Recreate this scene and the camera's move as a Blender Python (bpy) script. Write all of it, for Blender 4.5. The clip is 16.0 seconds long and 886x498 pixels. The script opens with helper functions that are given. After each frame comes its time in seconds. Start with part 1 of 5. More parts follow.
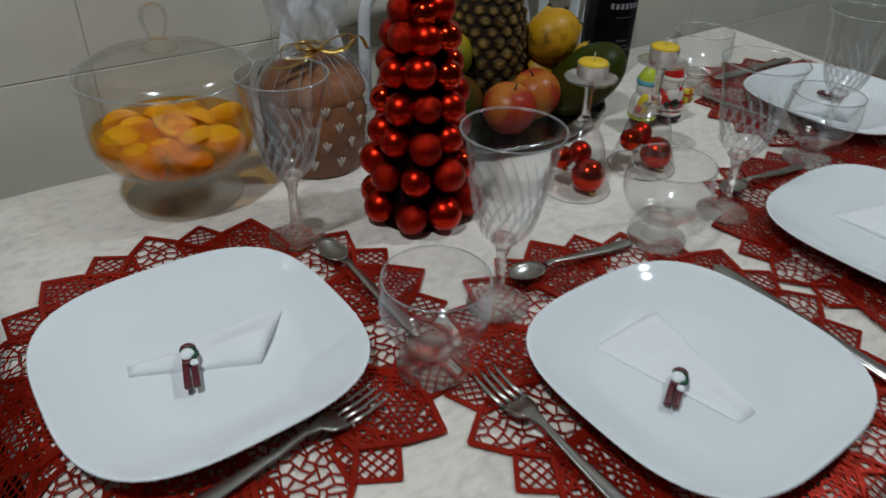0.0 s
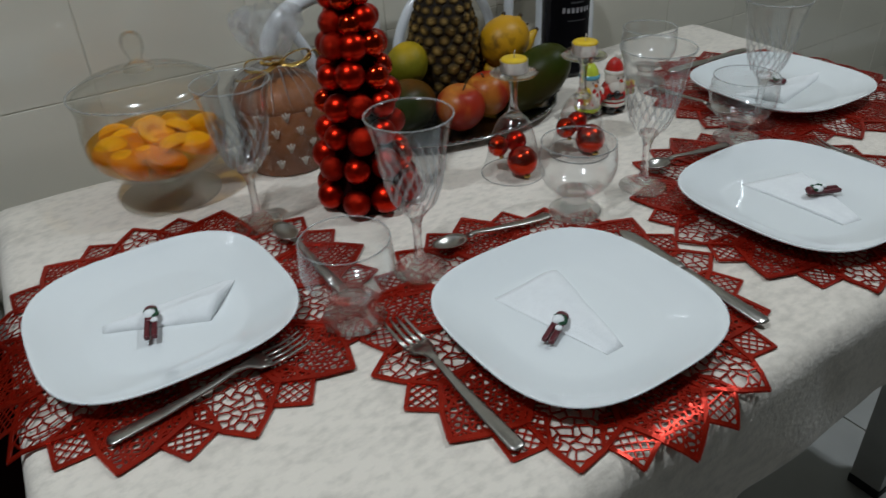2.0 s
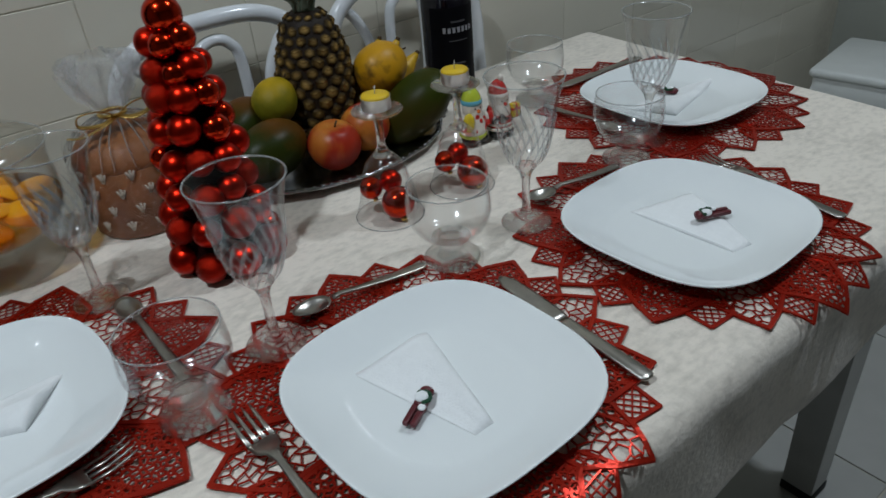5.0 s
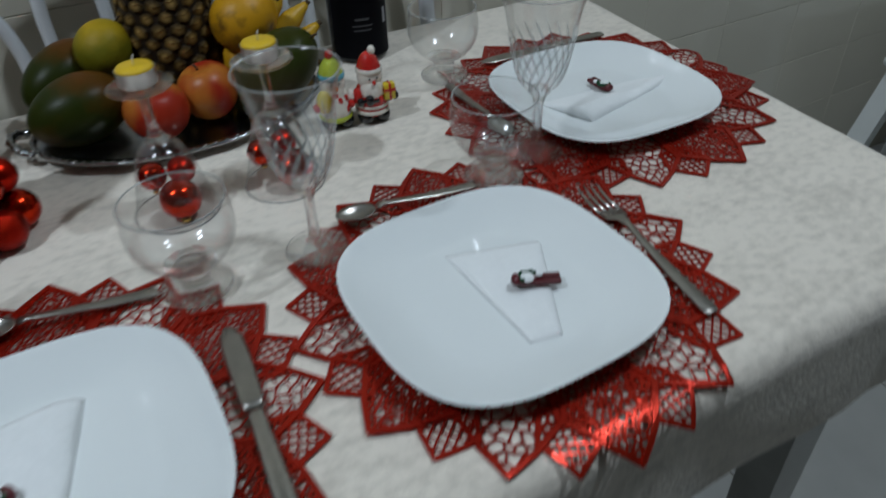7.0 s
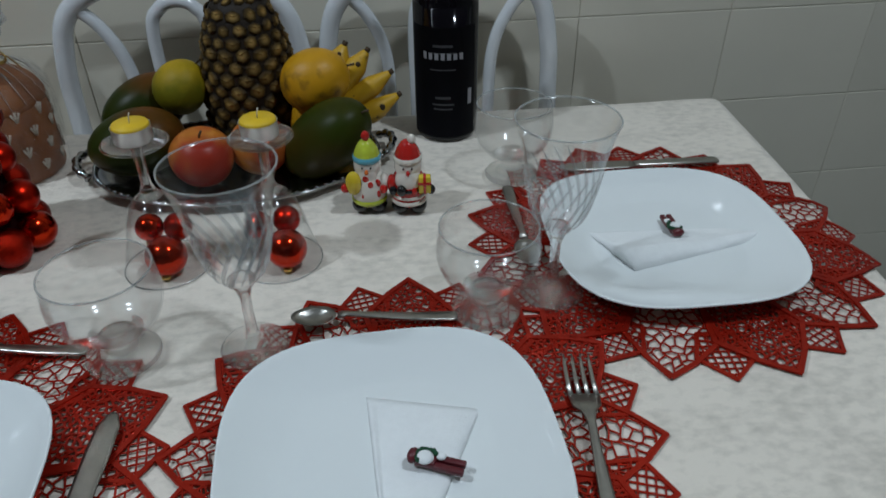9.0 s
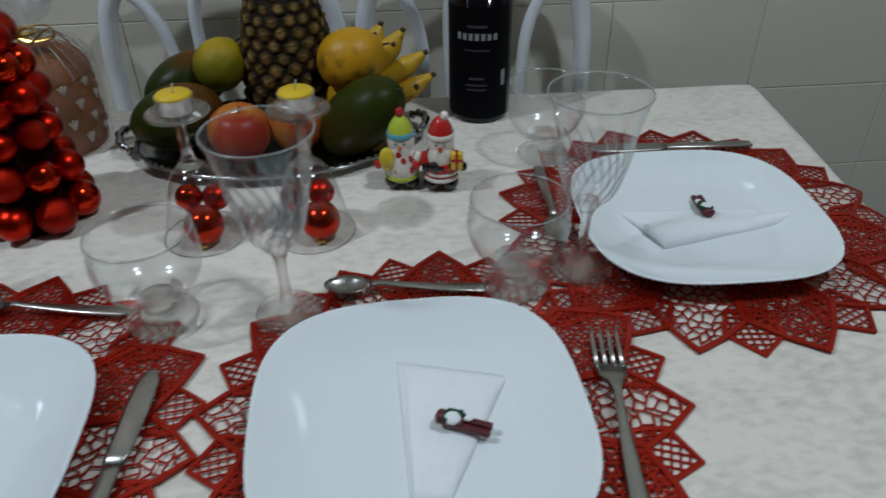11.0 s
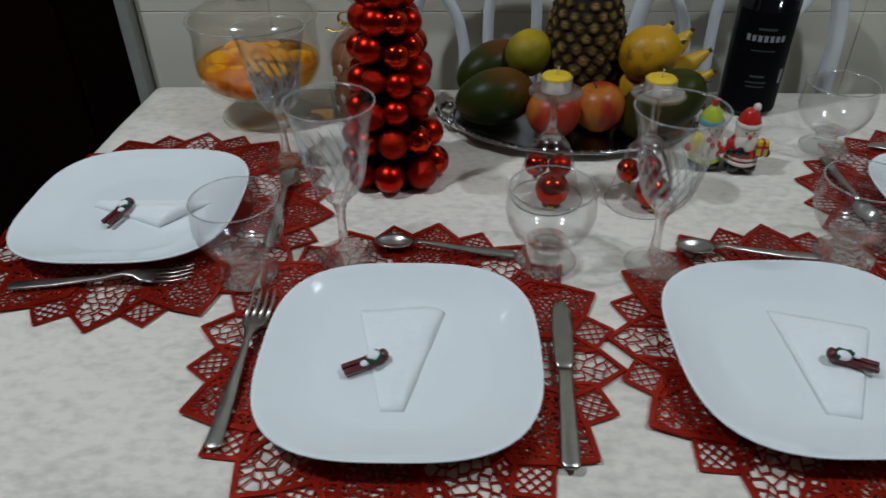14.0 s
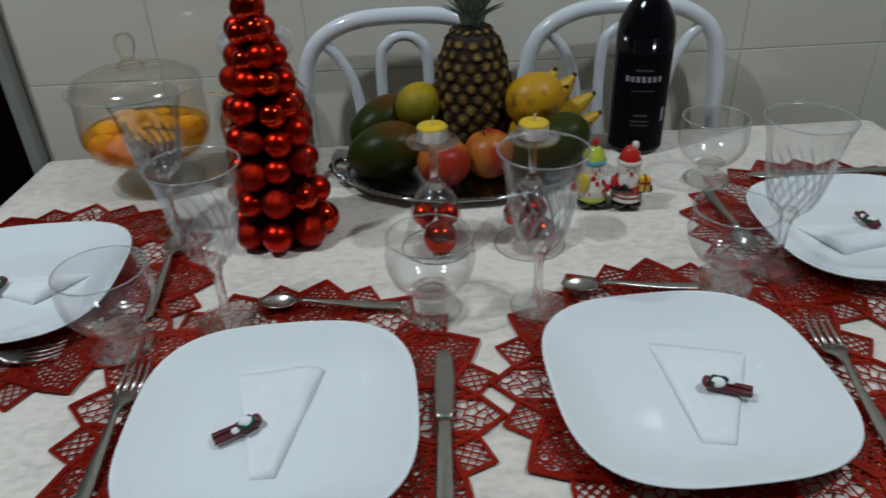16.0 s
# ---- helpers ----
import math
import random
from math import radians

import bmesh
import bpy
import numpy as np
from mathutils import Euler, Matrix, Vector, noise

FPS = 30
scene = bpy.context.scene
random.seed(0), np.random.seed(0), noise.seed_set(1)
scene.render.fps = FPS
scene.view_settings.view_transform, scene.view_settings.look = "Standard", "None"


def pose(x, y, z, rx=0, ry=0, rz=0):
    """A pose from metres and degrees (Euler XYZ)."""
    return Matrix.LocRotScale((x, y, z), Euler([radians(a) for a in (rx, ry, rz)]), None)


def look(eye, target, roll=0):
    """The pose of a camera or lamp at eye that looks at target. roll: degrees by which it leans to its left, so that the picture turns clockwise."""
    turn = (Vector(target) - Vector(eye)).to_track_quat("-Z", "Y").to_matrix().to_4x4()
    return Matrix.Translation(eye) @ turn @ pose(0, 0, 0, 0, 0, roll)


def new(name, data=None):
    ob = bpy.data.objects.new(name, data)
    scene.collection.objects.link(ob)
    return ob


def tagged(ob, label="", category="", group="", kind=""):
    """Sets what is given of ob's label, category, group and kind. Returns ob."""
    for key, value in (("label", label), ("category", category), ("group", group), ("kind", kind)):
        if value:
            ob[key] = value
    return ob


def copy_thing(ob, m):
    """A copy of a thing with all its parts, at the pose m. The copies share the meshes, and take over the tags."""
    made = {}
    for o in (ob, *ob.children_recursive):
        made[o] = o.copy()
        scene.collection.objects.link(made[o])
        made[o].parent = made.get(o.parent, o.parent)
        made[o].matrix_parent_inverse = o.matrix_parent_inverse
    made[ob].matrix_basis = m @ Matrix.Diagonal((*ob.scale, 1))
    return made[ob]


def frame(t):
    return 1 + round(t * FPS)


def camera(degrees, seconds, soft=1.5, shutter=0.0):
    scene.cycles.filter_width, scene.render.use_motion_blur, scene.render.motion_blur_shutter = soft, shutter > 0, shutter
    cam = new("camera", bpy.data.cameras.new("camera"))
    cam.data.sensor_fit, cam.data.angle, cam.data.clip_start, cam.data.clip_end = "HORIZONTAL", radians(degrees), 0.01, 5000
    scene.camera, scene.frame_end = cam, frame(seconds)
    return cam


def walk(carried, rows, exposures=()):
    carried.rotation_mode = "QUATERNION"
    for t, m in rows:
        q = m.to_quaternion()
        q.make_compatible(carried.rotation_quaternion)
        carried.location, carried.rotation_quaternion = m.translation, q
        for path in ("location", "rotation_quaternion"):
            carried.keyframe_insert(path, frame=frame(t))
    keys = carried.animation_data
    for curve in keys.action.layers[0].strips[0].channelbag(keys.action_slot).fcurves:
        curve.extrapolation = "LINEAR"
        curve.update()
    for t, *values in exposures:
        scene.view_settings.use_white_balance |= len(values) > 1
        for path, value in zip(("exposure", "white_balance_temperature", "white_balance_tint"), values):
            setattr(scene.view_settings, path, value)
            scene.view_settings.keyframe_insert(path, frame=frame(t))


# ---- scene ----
cam = camera(63.0, 16.0, shutter=0.7)
PATH = [
    (0, (0.011, -0.023, 1.161), (1.009, 1.293, 0.033), 2.3),
    (0.5, (0.014, -0.089, 1.171), (0.952, 1.279, 0.053), -1.1),
    (1, (0.007, -0.15, 1.176), (0.852, 1.3, 0.089), -2.7),
    (1.5, (0.028, -0.178, 1.178), (0.847, 1.279, 0.08), -3.1),
    (2, (0.054, -0.189, 1.177), (0.94, 1.243, 0.098), -3.0),
    (2.5, (0.074, -0.194, 1.181), (0.965, 1.25, 0.122), -4.3),
    (3, (0.099, -0.203, 1.179), (1.016, 1.23, 0.127), -4.9),
    (5.3, (0.188, -0.161, 1.177), (1.203, 1.176, 0.09), -4.5),
    (5.5, (0.201, -0.16, 1.173), (1.218, 1.169, 0.078), -3.9),
    (6, (0.326, -0.178, 1.167), (1.235, 1.2, 0.038), -4.5),
    (6.5, (0.435, -0.206, 1.166), (1.23, 1.202, -0.012), -3.1),
    (7, (0.537, -0.165, 1.151), (1.26, 1.231, -0.085), -2.4),
    (7.5, (0.599, -0.105, 1.165), (1.313, 1.349, -0.008), -0.3),
    (8, (0.695, -0.107, 1.163), (1.111, 1.43, -0.048), 2.2),
    (10.3, (0.795, -0.132, 1.178), (0.938, 1.552, 0.108), -1.8),
    (10.5, (0.797, -0.131, 1.164), (0.94, 1.522, 0.049), -2.3),
    (11, (0.769, -0.14, 1.158), (0.893, 1.48, -0.009), -1.0),
    (11.5, (0.704, -0.162, 1.165), (0.894, 1.469, 0.023), -0.7),
    (12, (0.657, -0.181, 1.171), (0.875, 1.444, 0.027), 1.1),
    (12.5, (0.622, -0.207, 1.177), (0.801, 1.428, 0.039), 1.5),
    (13, (0.568, -0.234, 1.183), (0.693, 1.39, 0.023), 1.4),
    (13.5, (0.525, -0.251, 1.186), (0.572, 1.385, 0.036), 1.5),
    (14, (0.481, -0.248, 1.198), (0.428, 1.373, 0.027), -0.6),
    (14.5, (0.462, -0.249, 1.197), (0.429, 1.419, 0.095), -0.4),
    (15, (0.465, -0.248, 1.201), (0.462, 1.443, 0.132), 0.1),
    (15.5, (0.508, -0.247, 1.196), (0.553, 1.449, 0.138), -0.9),
    (16, (0.553, -0.245, 1.191), (0.63, 1.456, 0.142), -2.2),
]
EXPOSURES = [(0.0, -0.17, 6500, 10), (3.0, -0.08, 6550, 10), (5.5, -0.16, 6280, 9), (8.0, -0.22, 6120, 8), (10.5, -0.12, 6120, 8), (12.5, -0.24, 6050, 8), (14.5, -0.17, 6400, 10), (16.0, -0.1, 6300, 9)]
walk(cam, [(t, look(eye, target, roll)) for t, eye, target, roll in PATH], EXPOSURES)

# ---- world and lights ----
world = bpy.data.worlds.new("world")
world.use_nodes = True
world.node_tree.nodes["Background"].inputs[0].default_value = (0.55, 0.6, 0.65, 1)
world.node_tree.nodes["Background"].inputs[1].default_value = 0.05
scene.world = world

TABLE_Z = 0.75
WALL_Y = 0.9
LAMPS = ((1.42, 0.08, 2.4, 12.6), (-0.34, 0.17, 2.4, 17.6))
LAMP_COLOUR = (0.82, 0.915, 1.0)
LAMP_CELLS = ((-0.021, -0.021), (0.021, -0.021), (-0.021, 0.021), (0.021, 0.021))


def area_lamp(x, y, z, size, watts):
    data = bpy.data.lights.new("ceiling_cell_light", "AREA")
    data.shape, data.size, data.energy, data.color = "SQUARE", size, watts, LAMP_COLOUR
    ob = new("ceiling_cell_light", data)
    ob.matrix_world = pose(x, y, z)
    return ob


for lx, ly, lz, watts in LAMPS:
    for cx, cy in LAMP_CELLS:
        area_lamp(lx + cx, ly + cy, lz - 0.012, 0.03, watts / 4)


# ---- materials ----
def material(name, a, b=None, rough=0.5, metal=0.0, scale=40.0, detail=4.0, bump=0.0, bump_scale=None, spec=0.5, coat=0.0, sheen=0.0, rand=0.0, rough_var=0.1, lo=0.7, hi=1.3, coarse=1.0, stretch=None):
    m = bpy.data.materials.new(name)
    m.use_nodes = True
    nt = m.node_tree
    p = nt.nodes["Principled BSDF"]
    b = b or tuple(c * 0.8 for c in a)
    tc = nt.nodes.new("ShaderNodeTexCoord")
    where = tc.outputs["Object"]
    if stretch:
        mp = nt.nodes.new("ShaderNodeMapping")
        mp.inputs["Scale"].default_value = stretch
        nt.links.new(where, mp.inputs["Vector"])
        where = mp.outputs["Vector"]
    n1 = nt.nodes.new("ShaderNodeTexNoise")
    n1.inputs["Scale"].default_value, n1.inputs["Detail"].default_value = scale, detail
    nt.links.new(where, n1.inputs["Vector"])
    n2 = nt.nodes.new("ShaderNodeTexNoise")
    n2.inputs["Scale"].default_value, n2.inputs["Detail"].default_value = scale * 0.17, 2.0
    nt.links.new(where, n2.inputs["Vector"])
    add = nt.nodes.new("ShaderNodeMath")
    add.operation = "MULTIPLY_ADD"
    add.inputs[1].default_value = coarse
    nt.links.new(n2.outputs["Fac"], add.inputs[0])
    nt.links.new(n1.outputs["Fac"], add.inputs[2])
    ramp = nt.nodes.new("ShaderNodeMapRange")
    ramp.inputs["From Min"].default_value, ramp.inputs["From Max"].default_value = lo, hi
    nt.links.new(add.outputs[0], ramp.inputs["Value"])
    mix = nt.nodes.new("ShaderNodeMix")
    mix.data_type = "RGBA"
    mix.inputs["A"].default_value, mix.inputs["B"].default_value = (*a, 1), (*b, 1)
    nt.links.new(ramp.outputs["Result"], mix.inputs["Factor"])
    colour = mix.outputs["Result"]
    if rand:
        oi = nt.nodes.new("ShaderNodeObjectInfo")
        hsv = nt.nodes.new("ShaderNodeHueSaturation")
        mr = nt.nodes.new("ShaderNodeMapRange")
        mr.inputs["To Min"].default_value, mr.inputs["To Max"].default_value = 1 - rand, 1 + rand
        nt.links.new(oi.outputs["Random"], mr.inputs["Value"])
        nt.links.new(mr.outputs["Result"], hsv.inputs["Value"])
        nt.links.new(colour, hsv.inputs["Color"])
        colour = hsv.outputs["Color"]
    nt.links.new(colour, p.inputs["Base Color"])
    rr = nt.nodes.new("ShaderNodeMapRange")
    rr.inputs["To Min"].default_value, rr.inputs["To Max"].default_value = max(0.02, rough - rough * rough_var), min(1, rough + rough * rough_var)
    nt.links.new(n2.outputs["Fac"], rr.inputs["Value"])
    nt.links.new(rr.outputs["Result"], p.inputs["Roughness"])
    p.inputs["Metallic"].default_value = metal
    p.inputs["Specular IOR Level"].default_value = spec
    p.inputs["Coat Weight"].default_value = coat
    p.inputs["Coat Roughness"].default_value = 0.05
    p.inputs["Sheen Weight"].default_value = sheen
    if bump:
        n3 = nt.nodes.new("ShaderNodeTexNoise")
        n3.inputs["Scale"].default_value, n3.inputs["Detail"].default_value = bump_scale or scale * 2, 5.0
        nt.links.new(tc.outputs["Object"], n3.inputs["Vector"])
        bp = nt.nodes.new("ShaderNodeBump")
        bp.inputs["Strength"].default_value, bp.inputs["Distance"].default_value = bump, 0.002
        nt.links.new(n3.outputs["Fac"], bp.inputs["Height"])
        nt.links.new(bp.outputs["Normal"], p.inputs["Normal"])
    return m


def glass_material(name, colour=(1, 1, 1), rough=0.0, ior=1.45, bump=0.0, bump_scale=60.0, clear=0.0):
    m = bpy.data.materials.new(name)
    m.use_nodes = True
    nt = m.node_tree
    p = nt.nodes["Principled BSDF"]
    p.inputs["Base Color"].default_value = (*colour, 1)
    p.inputs["Roughness"].default_value = rough
    p.inputs["IOR"].default_value = ior
    p.inputs["Transmission Weight"].default_value = 1.0
    if clear:
        tr = nt.nodes.new("ShaderNodeBsdfTransparent")
        mx = nt.nodes.new("ShaderNodeMixShader")
        mx.inputs[0].default_value = clear
        tr.inputs[0].default_value = (*colour, 1)
        nt.links.new(p.outputs[0], mx.inputs[1])
        nt.links.new(tr.outputs[0], mx.inputs[2])
        nt.links.new(mx.outputs[0], nt.nodes["Material Output"].inputs["Surface"])
    if bump:
        n3 = nt.nodes.new("ShaderNodeTexNoise")
        n3.inputs["Scale"].default_value = bump_scale
        bp = nt.nodes.new("ShaderNodeBump")
        bp.inputs["Strength"].default_value, bp.inputs["Distance"].default_value = bump, 0.003
        nt.links.new(n3.outputs["Fac"], bp.inputs["Height"])
        nt.links.new(bp.outputs["Normal"], p.inputs["Normal"])
    return m


def thin_glass(name, tint, edge=0.5, rough=0.14):
    """Blown glass too thin to bend light: clear, with reflections that grow at grazing angles."""
    m = bpy.data.materials.new(name)
    m.use_nodes = True
    nt = m.node_tree
    nt.nodes.remove(nt.nodes["Principled BSDF"])
    tr = nt.nodes.new("ShaderNodeBsdfTransparent")
    tr.inputs[0].default_value = (*tint, 1)
    gl = nt.nodes.new("ShaderNodeBsdfGlossy")
    gl.inputs["Roughness"].default_value = rough
    lw = nt.nodes.new("ShaderNodeLayerWeight")
    lw.inputs["Blend"].default_value = 0.5
    pw = nt.nodes.new("ShaderNodeMath")
    pw.operation = "POWER"
    pw.inputs[1].default_value = 3.0
    nt.links.new(lw.outputs["Facing"], pw.inputs[0])
    fr = nt.nodes.new("ShaderNodeMath")
    fr.operation = "MULTIPLY_ADD"
    fr.inputs[1].default_value, fr.inputs[2].default_value = edge, 0.045
    nt.links.new(pw.outputs[0], fr.inputs[0])
    mx = nt.nodes.new("ShaderNodeMixShader")
    nt.links.new(fr.outputs[0], mx.inputs[0])
    nt.links.new(tr.outputs[0], mx.inputs[1])
    nt.links.new(gl.outputs[0], mx.inputs[2])
    nt.links.new(mx.outputs[0], nt.nodes["Material Output"].inputs["Surface"])
    return m


def film_material(name, colour, clear, rough, bump_scale, shine, spread=0.13, band=(0.35, 0.7)):
    """Thin clear wrapping film: mostly see-through, with glossy crinkles. Pale patches stand in for lamp glints on
    them.
    """
    m = bpy.data.materials.new(name)
    m.use_nodes = True
    nt = m.node_tree
    p = nt.nodes["Principled BSDF"]
    p.inputs["Base Color"].default_value = (*colour, 1)
    p.inputs["Roughness"].default_value = rough
    p.inputs["Metallic"].default_value = shine
    n = nt.nodes.new("ShaderNodeTexNoise")
    n.inputs["Scale"].default_value, n.inputs["Detail"].default_value = bump_scale, 6.0
    bp = nt.nodes.new("ShaderNodeBump")
    bp.inputs["Strength"].default_value, bp.inputs["Distance"].default_value = 1.0, 0.004
    nt.links.new(n.outputs["Fac"], bp.inputs["Height"])
    nt.links.new(bp.outputs["Normal"], p.inputs["Normal"])
    tr = nt.nodes.new("ShaderNodeBsdfTransparent")
    mix = nt.nodes.new("ShaderNodeMixShader")
    mr = nt.nodes.new("ShaderNodeMapRange")
    mr.inputs["From Min"].default_value, mr.inputs["From Max"].default_value = band
    mr.inputs["To Min"].default_value, mr.inputs["To Max"].default_value = max(0, clear - spread), min(1, clear + spread)
    nt.links.new(n.outputs["Fac"], mr.inputs["Value"])
    nt.links.new(mr.outputs["Result"], mix.inputs[0])
    nt.links.new(p.outputs[0], mix.inputs[1])
    nt.links.new(tr.outputs[0], mix.inputs[2])
    nt.links.new(mix.outputs[0], nt.nodes["Material Output"].inputs["Surface"])
    return m


M_TILE = material("wall_tile_glaze", (0.655, 0.615, 0.52), (0.61, 0.575, 0.485), rough=0.06, scale=6, bump=0.012, bump_scale=6, rand=0.03)
M_GROUT = material("grout", (0.56, 0.525, 0.44), (0.48, 0.45, 0.375), rough=0.9, scale=60, bump=0.3)
M_PAINT = material("painted_wall", (0.34, 0.35, 0.31), (0.31, 0.32, 0.28), rough=0.6, scale=12, bump=0.1, bump_scale=90)
# unseen walls, darkened so that less light bounces back into the room
M_UNSEENWALL = material("unseen_wall_low_bounce", (0.16, 0.15, 0.13), (0.13, 0.12, 0.11), rough=0.7, scale=12)
M_CEIL = material("ceiling_paint", (0.4, 0.4, 0.38), (0.36, 0.36, 0.34), rough=0.9, scale=5)
M_FLOOR = material("floor_tile", (0.5, 0.5, 0.485), (0.43, 0.43, 0.415), rough=0.2, scale=9, bump=0.03, rand=0.03)
M_JAMB = material("grey_stone_jamb", (0.3, 0.3, 0.27), (0.24, 0.24, 0.22), rough=0.4, scale=30, bump=0.1)
M_DOOR = material("dark_mahogany", (0.006, 0.001, 0.001), (0.004, 0.0008, 0.0008), rough=0.7, scale=25, bump=0.1, spec=0.02)
M_CLOTH = material("ivory_velvet_cloth", (0.74, 0.675, 0.585), (0.55, 0.5, 0.43), rough=0.7, scale=120, detail=6, bump=0.5, bump_scale=190, sheen=0.35, lo=0.72, hi=1.08, coarse=0.6, stretch=(0.6, 1.0, 1.0))
M_WOODWHITE = material("white_lacquered_wood", (0.56, 0.56, 0.54), (0.48, 0.48, 0.46), rough=0.35, scale=20)
M_STEEL = material("stainless_steel", (0.48, 0.46, 0.42), (0.36, 0.345, 0.315), rough=0.3, metal=1.0, scale=80, bump=0.05)
M_SILVER = material("silver_tray_metal", (0.42, 0.42, 0.42), (0.28, 0.28, 0.28), rough=0.18, metal=1.0, scale=50)
M_PLATE = material("white_opal_glass", (0.76, 0.79, 0.79), (0.74, 0.77, 0.77), rough=0.045, scale=5, spec=0.5, coat=0.3)
M_NAPKIN = material("white_paper_napkin", (0.8, 0.815, 0.815), (0.76, 0.775, 0.775), rough=0.9, scale=200, bump=0.25, bump_scale=500)
M_MAT = material("red_foil_vinyl", (0.47, 0.024, 0.008), (0.34, 0.015, 0.006), rough=0.3, metal=0.7, scale=60, bump=0.15, bump_scale=150)
M_CHAIR = material("white_enamel", (0.72, 0.74, 0.76), (0.65, 0.67, 0.69), rough=0.18, scale=30, coat=0.3)
M_VINYL = material("grey_vinyl", (0.35, 0.35, 0.36), (0.3, 0.3, 0.31), rough=0.5, scale=50, bump=0.1)
M_PLASTIC = material("white_plastic", (0.78, 0.8, 0.78), (0.72, 0.74, 0.72), rough=0.4, scale=20)
M_RED_SHINY = material("red_shiny_bauble", (0.6, 0.032, 0.007), (0.5, 0.025, 0.006), rough=0.17, metal=1.0, scale=30)
M_RED_MATT = material("red_matt_bauble", (0.5, 0.016, 0.005), (0.42, 0.012, 0.004), rough=0.32, metal=1.0, scale=40)
M_RED_GLITTER = material("red_glitter_bauble", (0.4, 0.014, 0.005), (0.24, 0.008, 0.003), rough=0.3, metal=1.0, scale=9, bump=0.6, bump_scale=14)
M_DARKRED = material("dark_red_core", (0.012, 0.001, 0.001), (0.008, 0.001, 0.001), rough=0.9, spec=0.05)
M_GOLD = material("gold_foil", (0.75, 0.5, 0.14), (0.5, 0.32, 0.08), rough=0.22, metal=0.9, scale=60)
M_GLASS = glass_material("clear_glass", ior=1.45, clear=0.42)
M_THIN = thin_glass("thin_blown_glass", (0.988, 0.99, 0.99), 0.45)
M_DISH = glass_material("tinted_clear_glass", (0.99, 0.985, 0.96), ior=1.42, clear=0.6)
M_THINDISH = thin_glass("thin_tinted_glass", (0.99, 0.985, 0.97), 0.35)
M_CUT = thin_glass("cut_glass", (0.985, 0.99, 0.99), 0.5, 0.1)
M_RIM = thin_glass("rounded_glass_edge", (0.9, 0.915, 0.915), 0.9)
M_SYRUP = thin_glass("orange_syrup", (1.0, 0.78, 0.26), 0.3)
M_PEACH = material("peach_flesh", (0.82, 0.37, 0.004), (0.72, 0.27, 0.003), rough=0.55, scale=60, bump=0.1, spec=0.12)
M_WAX = material("yellow_wax", (0.7, 0.46, 0.008), (0.62, 0.4, 0.008), rough=0.45, scale=40)
M_ALU = material("thin_aluminium", (0.75, 0.75, 0.75), (0.6, 0.6, 0.6), rough=0.3, metal=1.0, scale=60)
M_WICK = material("wick", (0.7, 0.65, 0.55), rough=0.9)
M_BOTTLE = material("dark_wine_glass", (0.004, 0.003, 0.005), (0.003, 0.003, 0.004), rough=0.06, spec=0.25)
M_LABEL = material("black_paper_label", (0.003, 0.003, 0.004), (0.004, 0.004, 0.006), rough=0.55, scale=60, spec=0.06)
M_INK = material("pale_print", (0.3, 0.3, 0.32), rough=0.6)
M_INKDIM = material("dim_print", (0.05, 0.05, 0.055), rough=0.6)
M_PAPERBROWN = material("brown_baking_paper", (0.26, 0.085, 0.014), (0.16, 0.046, 0.008), rough=0.6, scale=40, bump=0.2)
M_PRINT = material("white_paper_print", (0.45, 0.38, 0.3), rough=0.6)
M_FILM = film_material("clear_cellophane", (0.92, 0.92, 0.92), 0.86, 0.1, 90, 0.75, 0.26, (0.33, 0.49))
M_PLUME = film_material("gathered_cellophane", (0.95, 0.97, 0.98), 0.6, 0.14, 90, 0.45, 0.38, (0.36, 0.58))
M_PLEATGLINT = film_material("cellophane_pleat_glint", (0.95, 0.96, 0.97), 0.42, 0.16, 90, 0.6)
M_PINE = material("pineapple_rind", (0.018, 0.01, 0.004), (0.01, 0.005, 0.002), rough=0.6, scale=90, bump=0.5, spec=0.3)
M_PINELEAF = material("pineapple_leaf", (0.13, 0.16, 0.11), (0.07, 0.1, 0.06), rough=0.5, scale=60)
M_MANGO = material("green_mango_skin", (0.018, 0.036, 0.003), (0.04, 0.028, 0.003), rough=0.4, scale=14, bump=0.05, spec=0.12)
M_MANGODARK = material("dark_mango_skin", (0.095, 0.034, 0.005), (0.019, 0.026, 0.003), rough=0.36, lo=0.85, hi=1.15, scale=13, bump=0.05, spec=0.12)
M_LIME = material("yellow_green_orange_peel", (0.4, 0.26, 0.006), (0.14, 0.13, 0.006), rough=0.5, lo=0.85, hi=1.15, scale=15, bump=0.25, bump_scale=300, spec=0.2)
M_APPLE = material("apple_skin", (0.48, 0.19, 0.026), (0.3, 0.022, 0.008), rough=0.36, lo=0.75, hi=1.1, scale=26, detail=7, spec=0.25, stretch=(1.0, 1.0, 0.3))
M_YELLOW = material("yellow_fruit_peel", (0.5, 0.25, 0.006), (0.14, 0.07, 0.008), rough=0.42, lo=1.08, hi=1.3, scale=45, bump=0.15, bump_scale=250, spec=0.3)
M_BANANA = material("banana_peel", (0.5, 0.29, 0.01), (0.06, 0.03, 0.006), rough=0.45, scale=70, lo=1.14, hi=1.22)
M_BROWN = material("brown_stem", (0.06, 0.035, 0.015), rough=0.8)
M_CERAMIC_W = material("white_glaze", (0.75, 0.7, 0.62), (0.7, 0.64, 0.56), rough=0.12, coat=0.4)
M_CERAMIC_R = material("red_glaze", (0.5, 0.02, 0.015), rough=0.12, coat=0.4)
M_CERAMIC_Y = material("yellow_glaze", (0.7, 0.52, 0.03), rough=0.12, coat=0.4)
M_CERAMIC_B = material("black_glaze", (0.012, 0.012, 0.012), rough=0.12, coat=0.4)
